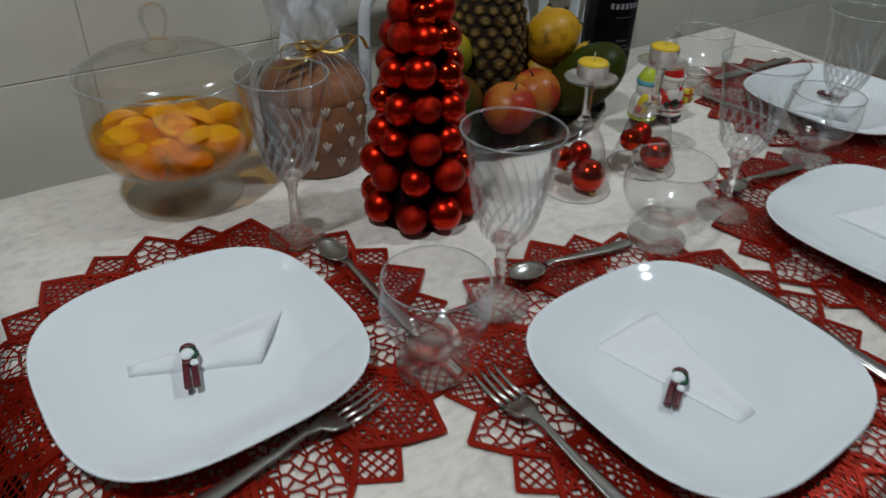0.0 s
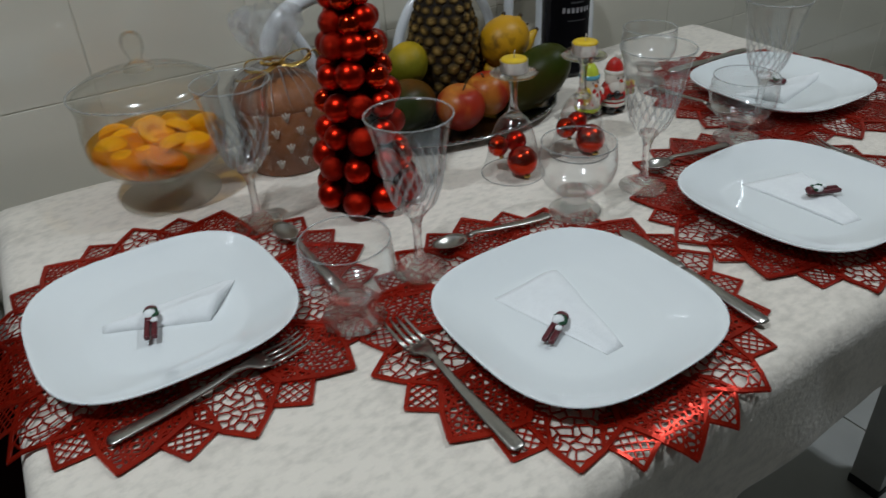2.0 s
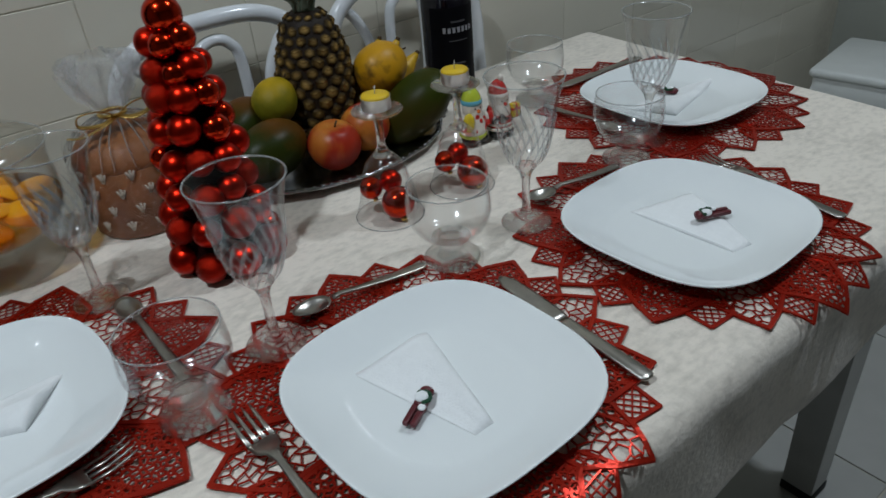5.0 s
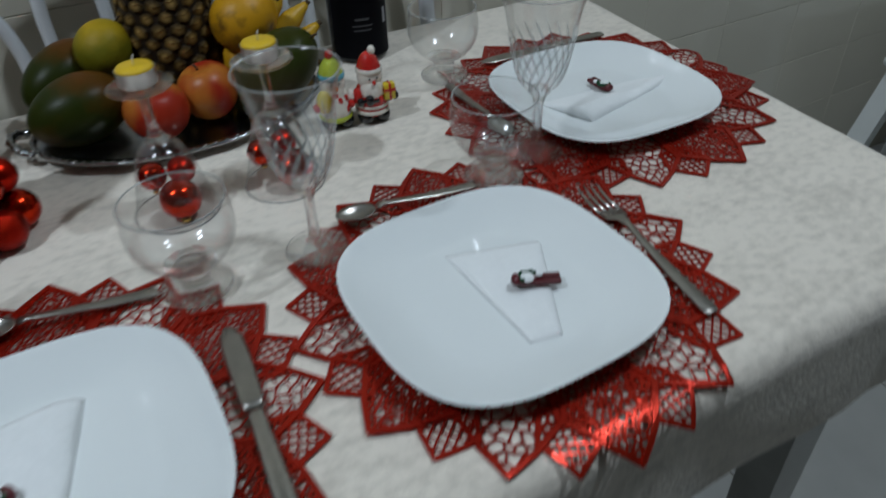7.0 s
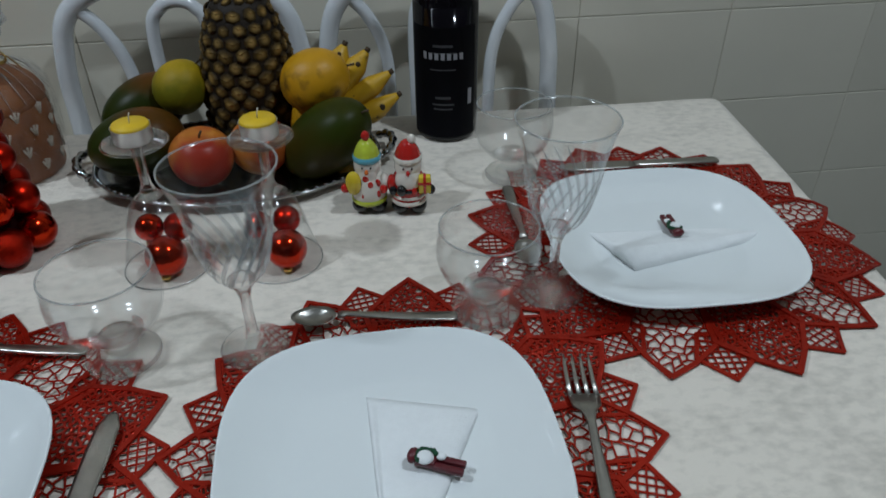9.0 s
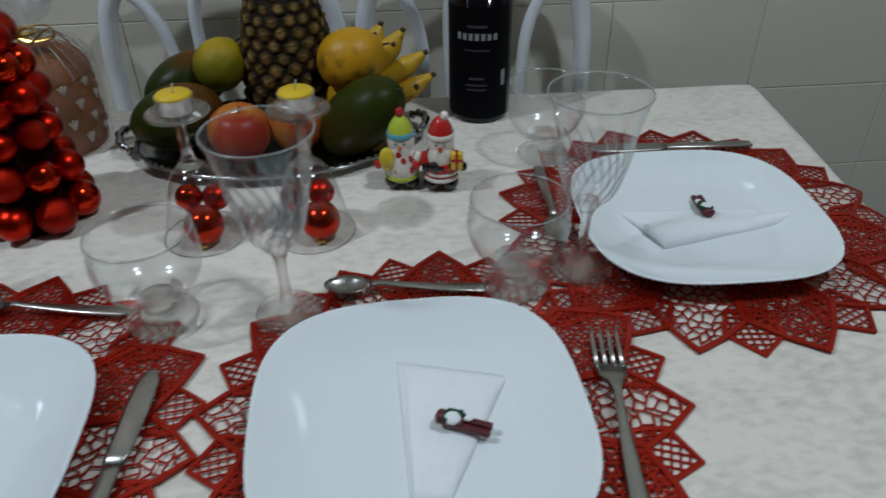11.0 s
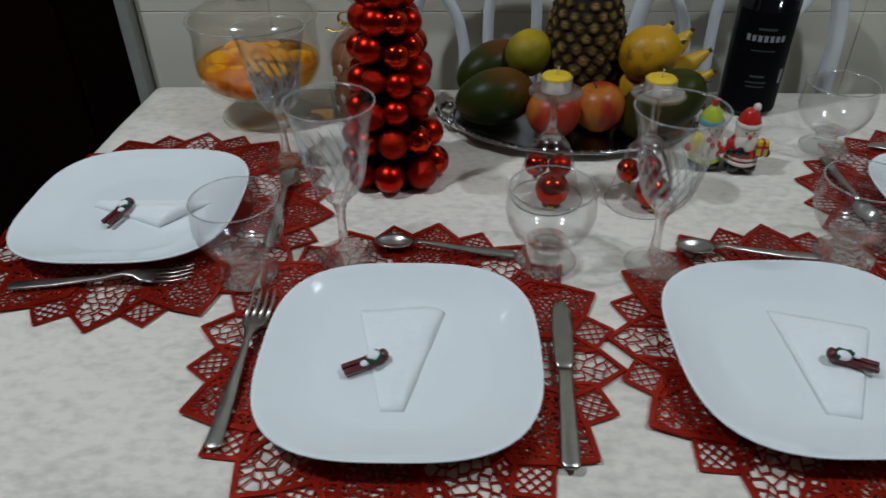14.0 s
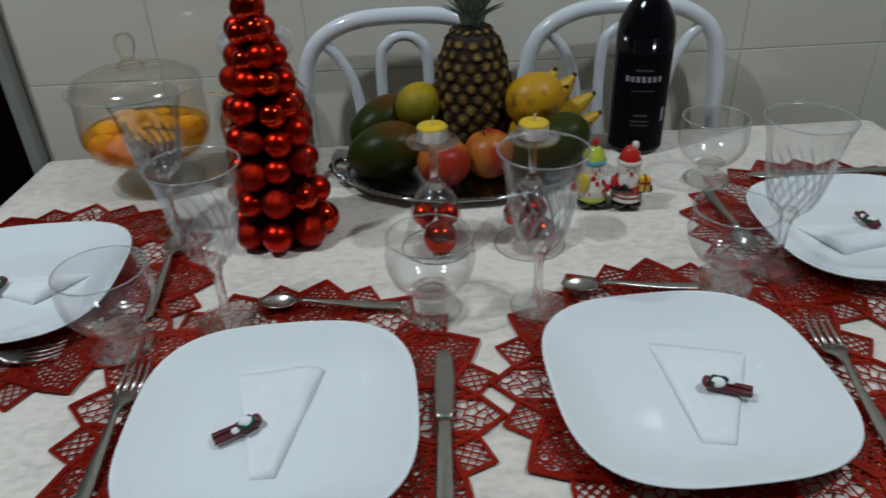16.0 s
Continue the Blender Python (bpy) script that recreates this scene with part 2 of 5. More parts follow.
M_CERAMIC_T = material("blue_glaze", (0.12, 0.4, 0.5), rough=0.12, coat=0.4)
M_CERAMIC_O = material("orange_glaze", (0.6, 0.14, 0.02), rough=0.12, coat=0.4)
M_CERAMIC_G = material("lime_glaze", (0.5, 0.58, 0.05), rough=0.12, coat=0.4)
M_CLIP = material("dark_red_wood_clip", (0.11, 0.008, 0.014), (0.075, 0.006, 0.01), rough=0.4, scale=60)
M_GREEN = material("green_felt", (0.012, 0.07, 0.03), (0.01, 0.04, 0.02), rough=0.9)
M_RUBBER = material("black_rubber", (0.02, 0.02, 0.02), rough=0.8)
M_LAMPBODY = material("white_lamp_body", (0.7, 0.7, 0.7), rough=0.4)
M_TUBE = bpy.data.materials.new("lit_tube")
M_TUBE.use_nodes = True
M_TUBE.node_tree.nodes["Principled BSDF"].inputs["Emission Color"].default_value = (0.93, 1.0, 0.98, 1)
M_TUBE.node_tree.nodes["Principled BSDF"].inputs["Emission Strength"].default_value = 60.0


def cloudy(m, colour, amount):
    """Adds some scattering body colour to a clear material."""
    nt = m.node_tree
    out = nt.nodes["Material Output"].inputs["Surface"]
    before = out.links[0].from_socket
    tl = nt.nodes.new("ShaderNodeBsdfTranslucent")
    df = nt.nodes.new("ShaderNodeBsdfDiffuse")
    tl.inputs[0].default_value = df.inputs[0].default_value = (*colour, 1)
    both = nt.nodes.new("ShaderNodeMixShader")
    nt.links.new(tl.outputs[0], both.inputs[1])
    nt.links.new(df.outputs[0], both.inputs[2])
    mx = nt.nodes.new("ShaderNodeMixShader")
    mx.inputs[0].default_value = amount
    nt.links.new(before, mx.inputs[1])
    nt.links.new(both.outputs[0], mx.inputs[2])
    nt.links.new(mx.outputs[0], out)


cloudy(M_SYRUP, (0.95, 0.48, 0.02), 0.28)
# white mixed into rims and cuts stands in for their bright glints
cloudy(M_RIM, (0.9, 0.93, 0.93), 0.2)
cloudy(M_CUT, (0.92, 0.94, 0.94), 0.17)


def dark_edged(name, inner, mid, outer, rand):
    """Pale in the middle of each piece and dark at its edge."""
    m = material(name, inner, rough=0.6, scale=3, bump=0.5, rand=rand, spec=0.15)
    nt = m.node_tree
    mix = next(n for n in nt.nodes if n.type == "MIX")
    tc = next(n for n in nt.nodes if n.type == "TEX_COORD")
    ln = nt.nodes.new("ShaderNodeVectorMath")
    ln.operation = "LENGTH"
    sc = nt.nodes.new("ShaderNodeVectorMath")
    sc.operation = "MULTIPLY"
    sc.inputs[1].default_value = (0, 1, 1)
    nt.links.new(tc.outputs["Object"], sc.inputs[0])
    nt.links.new(sc.outputs[0], ln.inputs[0])
    ramp = nt.nodes.new("ShaderNodeValToRGB")
    ramp.color_ramp.elements[0].color, ramp.color_ramp.elements[0].position = (*inner, 1), 0.16
    ramp.color_ramp.elements[1].color, ramp.color_ramp.elements[1].position = (*outer, 1), 0.95
    e = ramp.color_ramp.elements.new(0.55)
    e.color = (*mid, 1)
    nt.links.new(ln.outputs["Value"], ramp.inputs[0])
    for link in list(mix.outputs["Result"].links):
        target = link.to_socket
        nt.links.new(ramp.outputs[0], target)
    return m


M_PINEEYE = dark_edged("pineapple_eye", (0.27, 0.17, 0.05), (0.085, 0.05, 0.012), (0.006, 0.0035, 0.0015), 0.35)


# ---- mesh helpers ----
def part(name, bm, mat, parent=None, label="", smooth=True, place=None):
    """Links a bmesh as one mesh object, under parent if there is one."""
    bmesh.ops.recalc_face_normals(bm, faces=bm.faces)
    me = bpy.data.meshes.new(name)
    bm.to_mesh(me)
    bm.free()
    mats = mat if isinstance(mat, (list, tuple)) else [mat]
    for m in mats:
        me.materials.append(m)
    if smooth:
        me.shade_smooth()
    ob = new(name, me)
    if parent:
        ob.parent = parent
    if place is not None:
        ob.matrix_basis = place
    if label:
        ob["label"] = label
    return ob


def again(name, src, parent, place):
    """Another object on the mesh of src."""
    ob = new(name, src.data)
    ob.parent = parent
    ob.matrix_basis = place
    return ob


def thing(name, label, category, place=None, group="", kind=""):
    ob = new(name)
    ob.empty_display_size = 0.02
    if place is not None:
        ob.matrix_basis = place
    return tagged(ob, label, category, group, kind)


def box(sx, sy, sz, at=(0, 0, 0), bevel=0.0, seg=2, bm=None):
    b = bm or bmesh.new()
    r = bmesh.ops.create_cube(b, size=1.0, matrix=Matrix.Translation(at) @ Matrix.Diagonal((sx, sy, sz, 1)))
    if bevel:
        es = list({e for v in r["verts"] for e in v.link_edges})
        bmesh.ops.bevel(b, geom=es, offset=bevel, segments=seg, affect="EDGES", profile=0.5)
    return b


def lathe(profile, seg=48, bm=None, at=(0, 0, 0), wave=None):
    """Turns a profile of (radius, height); wave(radius, height, angle) may change the radius."""
    b = bm or bmesh.new()
    rings = []
    for r, z in profile:
        if r < 1e-6:
            rings.append([b.verts.new((at[0], at[1], at[2] + z))])
        else:
            ring = []
            for k in range(seg):
                a = 2 * math.pi * k / seg
                rr = wave(r, z, a) if wave else r
                ring.append(b.verts.new((at[0] + rr * math.cos(a), at[1] + rr * math.sin(a), at[2] + z)))
            rings.append(ring)
    for p, q in zip(rings, rings[1:]):
        for k in range(seg):
            n = (k + 1) % seg
            if len(p) == 1 and len(q) == 1:
                continue
            if len(p) == 1:
                b.faces.new((p[0], q[k], q[n]))
            elif len(q) == 1:
                b.faces.new((p[k], p[n], q[0]))
            else:
                b.faces.new((p[k], p[n], q[n], q[k]))
    return b


def curve_points(ctrl, steps=8, closed=False):
    """A smooth line through the control points."""
    pts = [Vector(p) for p in ctrl]
    n = len(pts)
    out = []
    for i in range(n if closed else n - 1):
        p0 = pts[(i - 1) % n] if closed or i > 0 else pts[0] * 2 - pts[1]
        p1, p2 = pts[i], pts[(i + 1) % n]
        p3 = pts[(i + 2) % n] if closed or i + 2 < n else p2 * 2 - p1
        for s in range(steps):
            t = s / steps
            out.append(0.5 * ((2 * p1) + (p2 - p0) * t + (2 * p0 - 5 * p1 + 4 * p2 - p3) * t * t + (3 * p1 - p0 - 3 * p2 + p3) * t ** 3))
    if not closed:
        out.append(pts[-1])
    return out


def tube(pts, radius, seg=10, bm=None, closed=False, flat=1.0):
    """Sweeps a round (or flattened) section along the points; radius may be a function of 0..1."""
    b = bm or bmesh.new()
    pts = [Vector(p) for p in pts]
    n = len(pts)
    rings, side = [], None
    for i, p in enumerate(pts):
        q0 = pts[i - 1] if (i or closed) else p
        q1 = pts[(i + 1) % n] if (i + 1 < n or closed) else p
        t = (q1 - q0).normalized()
        if side is None:
            side = t.cross(Vector((0.13, 0.21, 1))).normalized()
        side = (side - t * side.dot(t)).normalized()
        up = t.cross(side)
        r = radius(i / max(1, n - 1)) if callable(radius) else radius
        rings.append([b.verts.new(p + side * r * math.cos(2 * math.pi * k / seg) + up * r * flat * math.sin(2 * math.pi * k / seg)) for k in range(seg)])
    m = n if closed else n - 1
    for i in range(m):
        p, q = rings[i], rings[(i + 1) % n]
        for k in range(seg):
            b.faces.new((p[k], p[(k + 1) % seg], q[(k + 1) % seg], q[k]))
    if not closed:
        b.faces.new(rings[0][::-1])
        b.faces.new(rings[-1])
    return b


def ball(r, at=(0, 0, 0), seg=20, bm=None, scale=(1, 1, 1), turn=None):
    b = bm or bmesh.new()
    m = Matrix.Translation(at) @ (turn or Matrix.Identity(4)) @ Matrix.Diagonal((*scale, 1))
    bmesh.ops.create_uvsphere(b, u_segments=seg, v_segments=max(6, seg * 2 // 3), radius=r, matrix=m)
    return b


def smooth_profile(pts, steps=4):
    return [(max(0.0, p.x), p.z) for p in curve_points([(r, 0, z) for r, z in pts], steps)]


def loft(sections, bm=None, caps=True):
    """Joins closed rings of points of equal count."""
    b = bm or bmesh.new()
    rings = [[b.verts.new(p) for p in s] for s in sections]
    n = len(rings[0])
    for p, q in zip(rings, rings[1:]):
        for k in range(n):
            b.faces.new((p[k], p[(k + 1) % n], q[(k + 1) % n], q[k]))
    if caps:
        b.faces.new(rings[0][::-1])
        b.faces.new(rings[-1])
    return b


PAINTED = set()


def paint(bm, index):
    """Gives every face made since the last call the material slot."""
    for f in bm.faces:
        if f not in PAINTED:
            f.material_index = index
            PAINTED.add(f)


# ---- room ----
X0, X1, Y0, ROOM_H = -1.6, 2.62, -2.2, 2.6
DOOR_X = -0.044


def slab(name, a, b, mat, label="", bevel=0.0):
    s = [b[i] - a[i] for i in range(3)]
    c = [(a[i] + b[i]) / 2 for i in range(3)]
    ob = part(name, box(*s, bevel=bevel), mat, smooth=False)
    ob.location = c
    return tagged(ob, label, "", "", "structure")


wall_north = slab("wall_north", (DOOR_X, WALL_Y + 0.0014, 0), (X1 + 0.12, WALL_Y + 0.13, ROOM_H), M_GROUT, "cream tiled kitchen wall behind the table")
slab("wall_north_over_door", (X0 - 0.12, WALL_Y + 0.0014, 2.1), (DOOR_X, WALL_Y + 0.13, ROOM_H), M_PAINT, "unseen back wall, darkened to cut bounced light above the dark door")
slab("wall_north_far", (X0 - 0.12, WALL_Y + 0.0014, 0), (-0.96, WALL_Y + 0.13, 2.1), M_PAINT, "unseen back wall, darkened to cut bounced light beside the dark door")
slab("wall_east", (X1, Y0, 0), (X1 + 0.12, WALL_Y + 0.0014, ROOM_H), M_PAINT, "plain grey-green painted side wall")
slab("wall_west", (X0 - 0.12, Y0, 0), (X0, WALL_Y + 0.0014, ROOM_H), M_UNSEENWALL, "unseen side wall, darkened to cut bounced light")
slab("wall_south", (X0 - 0.12, Y0 - 0.12, 0), (X1 + 0.12, Y0, ROOM_H), M_UNSEENWALL, "unseen back wall, darkened to cut bounced light")
slab("ceiling", (X0 - 0.12, Y0 - 0.12, ROOM_H), (X1 + 0.12, WALL_Y + 0.13, ROOM_H + 0.1), M_CEIL, "plain white ceiling")
floor = slab("floor", (X0 - 0.12, Y0 - 0.12, -0.1), (X1 + 0.12, WALL_Y + 0.13, -0.004), M_GROUT, "pale glazed floor tiles with thin dark joints")

door = thing("door_1", "closed dark mahogany door in a grey stone jamb", "door", kind="structure")
part("door_leaf", box(0.884, 0.04, 2.06, (-0.503, WALL_Y + 0.06, 1.03), 0.004), M_DOOR, door, smooth=False)
part("jamb", box(0.02, 0.16, 2.1, (DOOR_X - 0.012, WALL_Y + 0.055, 1.05), 0.003), M_JAMB, door, "grey stone door jamb", smooth=False)
part("jamb", box(0.03, 0.16, 2.1, (-0.945, WALL_Y + 0.055, 1.05), 0.003), M_JAMB, door, smooth=False)
for zc in (0.55, 1.5):
    part("panel", box(0.62, 0.012, 0.7, (-0.505, WALL_Y + 0.036, zc), 0.005), M_DOOR, door, smooth=False)

for lx, ly, lz, watts in LAMPS:
    lamp = thing("ceiling_light", "white ceiling light with four lit square cells", "ceiling light", pose(lx, ly, lz), "ceiling lights")
    part("rose", lathe([(0, ROOM_H - lz), (0.06, ROOM_H - lz), (0.058, ROOM_H - lz - 0.02), (0.03, ROOM_H - lz - 0.03), (0, ROOM_H - lz - 0.03)], 32), M_LAMPBODY, lamp)
    part("holder", lathe([(0, ROOM_H - lz - 0.028), (0.012, ROOM_H - lz - 0.03), (0.012, 0.03), (0, 0.03)], 24), M_LAMPBODY, lamp)
    part("housing", box(0.1, 0.1, 0.034, (0, 0, 0.014), 0.006, 2), M_LAMPBODY, lamp)
    for cx, cy in LAMP_CELLS:
        part("lit_cell", box(0.032, 0.032, 0.006, (cx, cy, -0.005), 0.001, 1), M_TUBE, lamp, "lit white cell", smooth=False)

# ---- table and cloth ----
TX0, TX1, TY0, TY1 = 0.014, 1.232, 0.066, 0.764
table = thing("dining_table", "white rectangular dining table under an ivory tablecloth", "table")
part("tabletop", box(TX1 - TX0, TY1 - TY0, 0.03, ((TX0 + TX1) / 2, (TY0 + TY1) / 2, 0.7275), 0.006), M_WOODWHITE, table)
for lx in (TX0 + 0.04, TX1 - 0.012):
    for ly in (TY0 + 0.1, TY1 - 0.06):
        leg = part("leg", loft([[(lx + sx * w, ly + sy * w, z) for sx, sy in ((-1, -1), (1, -1), (1, 1), (-1, 1))] for z, w in ((0.02, 0.028), (0.4, 0.031), (0.713, 0.033))]), M_WOODWHITE, table, smooth=False)
        part("foot_cap", box(0.06, 0.06, 0.022, (lx, ly, 0.011), 0.003), M_RUBBER, leg, "black rubber foot cap")


# the cloth's slightly skewed top edges
EDGE_L = lambda y: -0.004 + 0.05 * (y - 0.4)
EDGE_R = lambda y: 1.245 + 0.06 * (y - 0.4)
EDGE_F = lambda x: 0.066
EDGE_B = lambda x: 0.79 - 0.016 * x


def drape(x, y, z, radius):
    """Carries a point that overhangs the table's edge over and down it."""
    down = 0.0
    x0, y0 = min(1.3, max(-0.05, x)), min(0.8, max(0.05, y))
    for axis in (0, 1):
        v = (x, y)[axis]
        lo, hi = ((EDGE_L(y0), EDGE_R(y0)), (EDGE_F(x0), EDGE_B(x0)))[axis]
        for d, edge, sign in ((lo - v, lo, -1), (v - hi, hi, 1)):
            if d > 0:
                a = min(d / radius, math.pi / 2)
                out = radius * math.sin(a)
                down += radius * (1 - math.cos(a)) + max(0, d - radius * math.pi / 2)
                if axis == 0:
                    x = edge + sign * out
                else:
                    y = edge + sign * out
    return x, y, z - down


def cloth_mesh():
    b = bmesh.new()
    x_lo, x_hi, y_lo, y_hi = -0.16, 1.39, -0.07, 0.93
    xs = [x_lo + i * (x_hi - x_lo) / 160 for i in range(161)]
    ys = [y_lo + i * (y_hi - y_lo) / 105 for i in range(106)]
    # the back edge of the cloth is tucked down short, close to the chair backs
    grid = []
    for y in ys:
        row = []
        for x in xs:
            px, py, pz = drape(x, y, TABLE_Z, 0.02)
            hang = TABLE_Z - pz
            w = noise.noise(Vector((x * 9, y * 9, 1.7)))
            if hang < 0.004:
                pz += 0.0011 * w
            else:
                k = min(1, hang / 0.12)
                ripple = 0.005 * k * math.sin(x * 15 + y * 13 + 1.5 * w)
                if py <= EDGE_F(x):
                    py -= 0.004 * k + abs(ripple)
                    pz -= 0.04 * k * max(0, 0.8 - x)
                elif py >= EDGE_B(x):
                    py += 0.25 * abs(ripple)
                if px <= EDGE_L(y):
                    px -= 0.003 * k + 0.5 * abs(ripple)
                elif px >= EDGE_R(y):
                    px += 0.004 * k + abs(ripple)
            row.append(b.verts.new((px, py, pz)))
        grid.append(row)
    for j in range(105):
        for i in range(160):
            b.faces.new((grid[j][i], grid[j][i + 1], grid[j + 1][i + 1], grid[j + 1][i]))
    return b


cloth = part("tablecloth", cloth_mesh(), M_CLOTH)
tagged(cloth, "ivory crushed-velvet tablecloth hanging over the table's edges", "tablecloth")


# ---- chairs behind the table ----
def chair(x):
    c = thing("dining_chair", "white enamelled tubular steel chair pushed against the wall", "chair", pose(x, 0, 0), "chairs along the wall")
    y, hw = 0.848, 0.153
    outer = [(-hw, y - 0.05, 0.0), (-hw - 0.008, y - 0.03, 0.45), (-hw - 0.006, y, 0.72), (-hw, y, 0.82), (-hw + 0.02, y, 0.885), (-hw + 0.075, y, 0.919), (0, y, 0.926), (hw - 0.075, y, 0.919), (hw - 0.02, y, 0.885), (hw, y, 0.82), (hw + 0.006, y, 0.72), (hw + 0.008, y - 0.03, 0.45), (hw, y - 0.05, 0.0)]
    part("back_frame", tube(curve_points(outer, 8), 0.0125, 14), M_CHAIR, c)
    inner = [(-0.034, y, 0.47), (-0.034, y, 0.72), (-0.034, y, 0.855), (-0.02, y, 0.888), (0.002, y, 0.897), (0.024, y, 0.888), (0.037, y, 0.855), (0.037, y, 0.72), (0.037, y, 0.47)]
    part("back_loop", tube(curve_points(inner, 8), 0.0085, 12), M_CHAIR, c)
    for s in (-1, 1):
        part("back_brace", tube(curve_points([(s * 0.12, y, 0.893), (s * 0.097, y, 0.868), (s * 0.076, y, 0.82), (s * 0.07, y, 0.74), (s * 0.07, y, 0.47)], 8), 0.0085, 12), M_CHAIR, c)
        part("leg", tube(curve_points([(s * hw, 0.52, 0.0), (s * hw, 0.53, 0.38), (s * hw, 0.56, 0.43), (s * hw, 0.84, 0.44)], 6), 0.0115, 12), M_CHAIR, c)
    part("seat", box(0.3, 0.32, 0.045, (0, 0.67, 0.465), 0.018, 3), M_VINYL, c, "grey vinyl seat pad")
    return c


chair(0.553)
chair(0.893)


# ---- crockery ----
def squircle(half, n=3.1, seg=72):
    pts = []
    for k in range(seg):
        a = 2 * math.pi * k / seg
        c, s = math.cos(a), math.sin(a)
        r = (abs(c) ** n + abs(s) ** n) ** (-1 / n)
        pts.append((half * r * c, half * r * s))
    return pts


PLATE_HALF = 0.118


def plate_mesh():
    b = bmesh.new()
    base = squircle(1.0)
    well = [(0.02, 0.0045), (0.4, 0.0045), (0.56, 0.0046), (0.6, 0.0049), (0.63, 0.0055), (0.67, 0.0067), (0.73, 0.0087), (0.8, 0.0113), (0.87, 0.0145), (0.93, 0.0178), (0.98, 0.021), (0.995, 0.0216)]
    prof = well + [(1.0, 0.0205), (0.992, 0.0193), (0.9, 0.0132), (0.8, 0.0078), (0.7, 0.0034), (0.64, 0.0), (0.58, 0.0), (0.55, 0.0015), (0.02, 0.0015)]
    rings = []
    for s, z in prof:
        t = min(1, max(0, (s - 0.3) / 0.5))
        ring = []
        for k, (x, y) in enumerate(base):
            a = 2 * math.pi * k / len(base)
            px, py = x * t + math.cos(a) * 1.12 * (1 - t), y * t + math.sin(a) * 1.12 * (1 - t)
            ring.append((px * s * PLATE_HALF, py * s * PLATE_HALF, z))
        rings.append(ring)
    return loft(rings, b)


SETTINGS = {"A": (0.118, 0.426, 90), "B": (0.43, 0.195, 0), "C": (0.777, 0.205, 0), "D": (1.063, 0.433, -90)}
first = part("dinner_plate", plate_mesh(), M_PLATE)
tagged(first, "white opal glass dinner plate with rounded square rim", "plate", "dinner plates")
for i, (px, py, turn) in enumerate(SETTINGS.values()):
    m = pose(px, py, TABLE_Z + 0.0045, 0, 0, turn + (1.5, 0.5, 2, -1)[i])
    if i == 0:
        first.matrix_basis = m
    else:
        copy_thing(first, m)


# ---- lace placemats ----
def cut_line(p, q, poly):
    """The stretch of the line p-q that lies inside a convex polygon, or None."""
    t0, t1 = 0.0, 1.0
    d = (q[0] - p[0], q[1] - p[1])
    n = len(poly)
    for i in range(n):
        a, c = poly[i], poly[(i + 1) % n]
        ex, ey = c[0] - a[0], c[1] - a[1]
        side = ex * (p[1] - a[1]) - ey * (p[0] - a[0])
        rate = ex * d[1] - ey * d[0]
        if abs(rate) < 1e-12:
            if side < 0:
                return None
        elif rate > 0:
            t0 = max(t0, -side / rate)
        else:
            t1 = min(t1, -side / rate)
    if t1 - t0 < 1e-3:
        return None
    return ((p[0] + d[0] * t0, p[1] + d[1] * t0), (p[0] + d[0] * t1, p[1] + d[1] * t1))


def web_lines(cell, extent, jitter, rng):
    """Edges of an uneven honeycomb."""
    pts = {}
    rows, cols = int(extent[1] / (cell * 0.75)) + 3, int(extent[0] / (cell * 0.866)) + 3
    lines = []

    def corner(x, y):
        key = (round(x / cell * 8), round(y / cell * 8))
        if key not in pts:
            pts[key] = (x + rng.uniform(-1, 1) * jitter * cell, y + rng.uniform(-1, 1) * jitter * cell)
        return pts[key]

    r = cell / 2
    for j in range(-1, rows):
        for i in range(-cols, cols):
            cx, cy = (i + 0.5 * (j % 2)) * r * math.sqrt(3), j * r * 1.5
            hexa = [corner(cx + r * math.cos(math.radians(60 * k + 30)), cy + r * math.sin(math.radians(60 * k + 30))) for k in range(6)]
            lines += [(hexa[0], hexa[1]), (hexa[1], hexa[2]), (hexa[2], hexa[3])]
    return lines


def lattice_lines(cell, extent):
    out = []
    n = int(max(extent) / cell) + 2
    for i in range(-n, n):
        out.append((((i + 0.5) * cell, -1.0), ((i + 0.5) * cell, 1.0)))
        out.append(((-1.0, i * cell), (1.0, i * cell)))
    return out


def petal_outline(kind):
    """A pointed petal, its axis along y, as a convex polygon."""
    if kind == "dense":
        half = [(0.027, 0.1), (0.044, 0.151), (0.0215, 0.182)]
        tip = [(0, 0.203)]
    elif kind == "fan":
        half = [(0.027, 0.1), (0.043, 0.149), (0.0205, 0.181)]
        tip = [(0, 0.202)]
    else:
        half = [(0.015, 0.145), (0.025, 0.175)]
        tip = [(0, 0.2)]
    return [(-half[0][0], half[0][1])] + half + tip + [(-x, y) for x, y in half[:0:-1]]


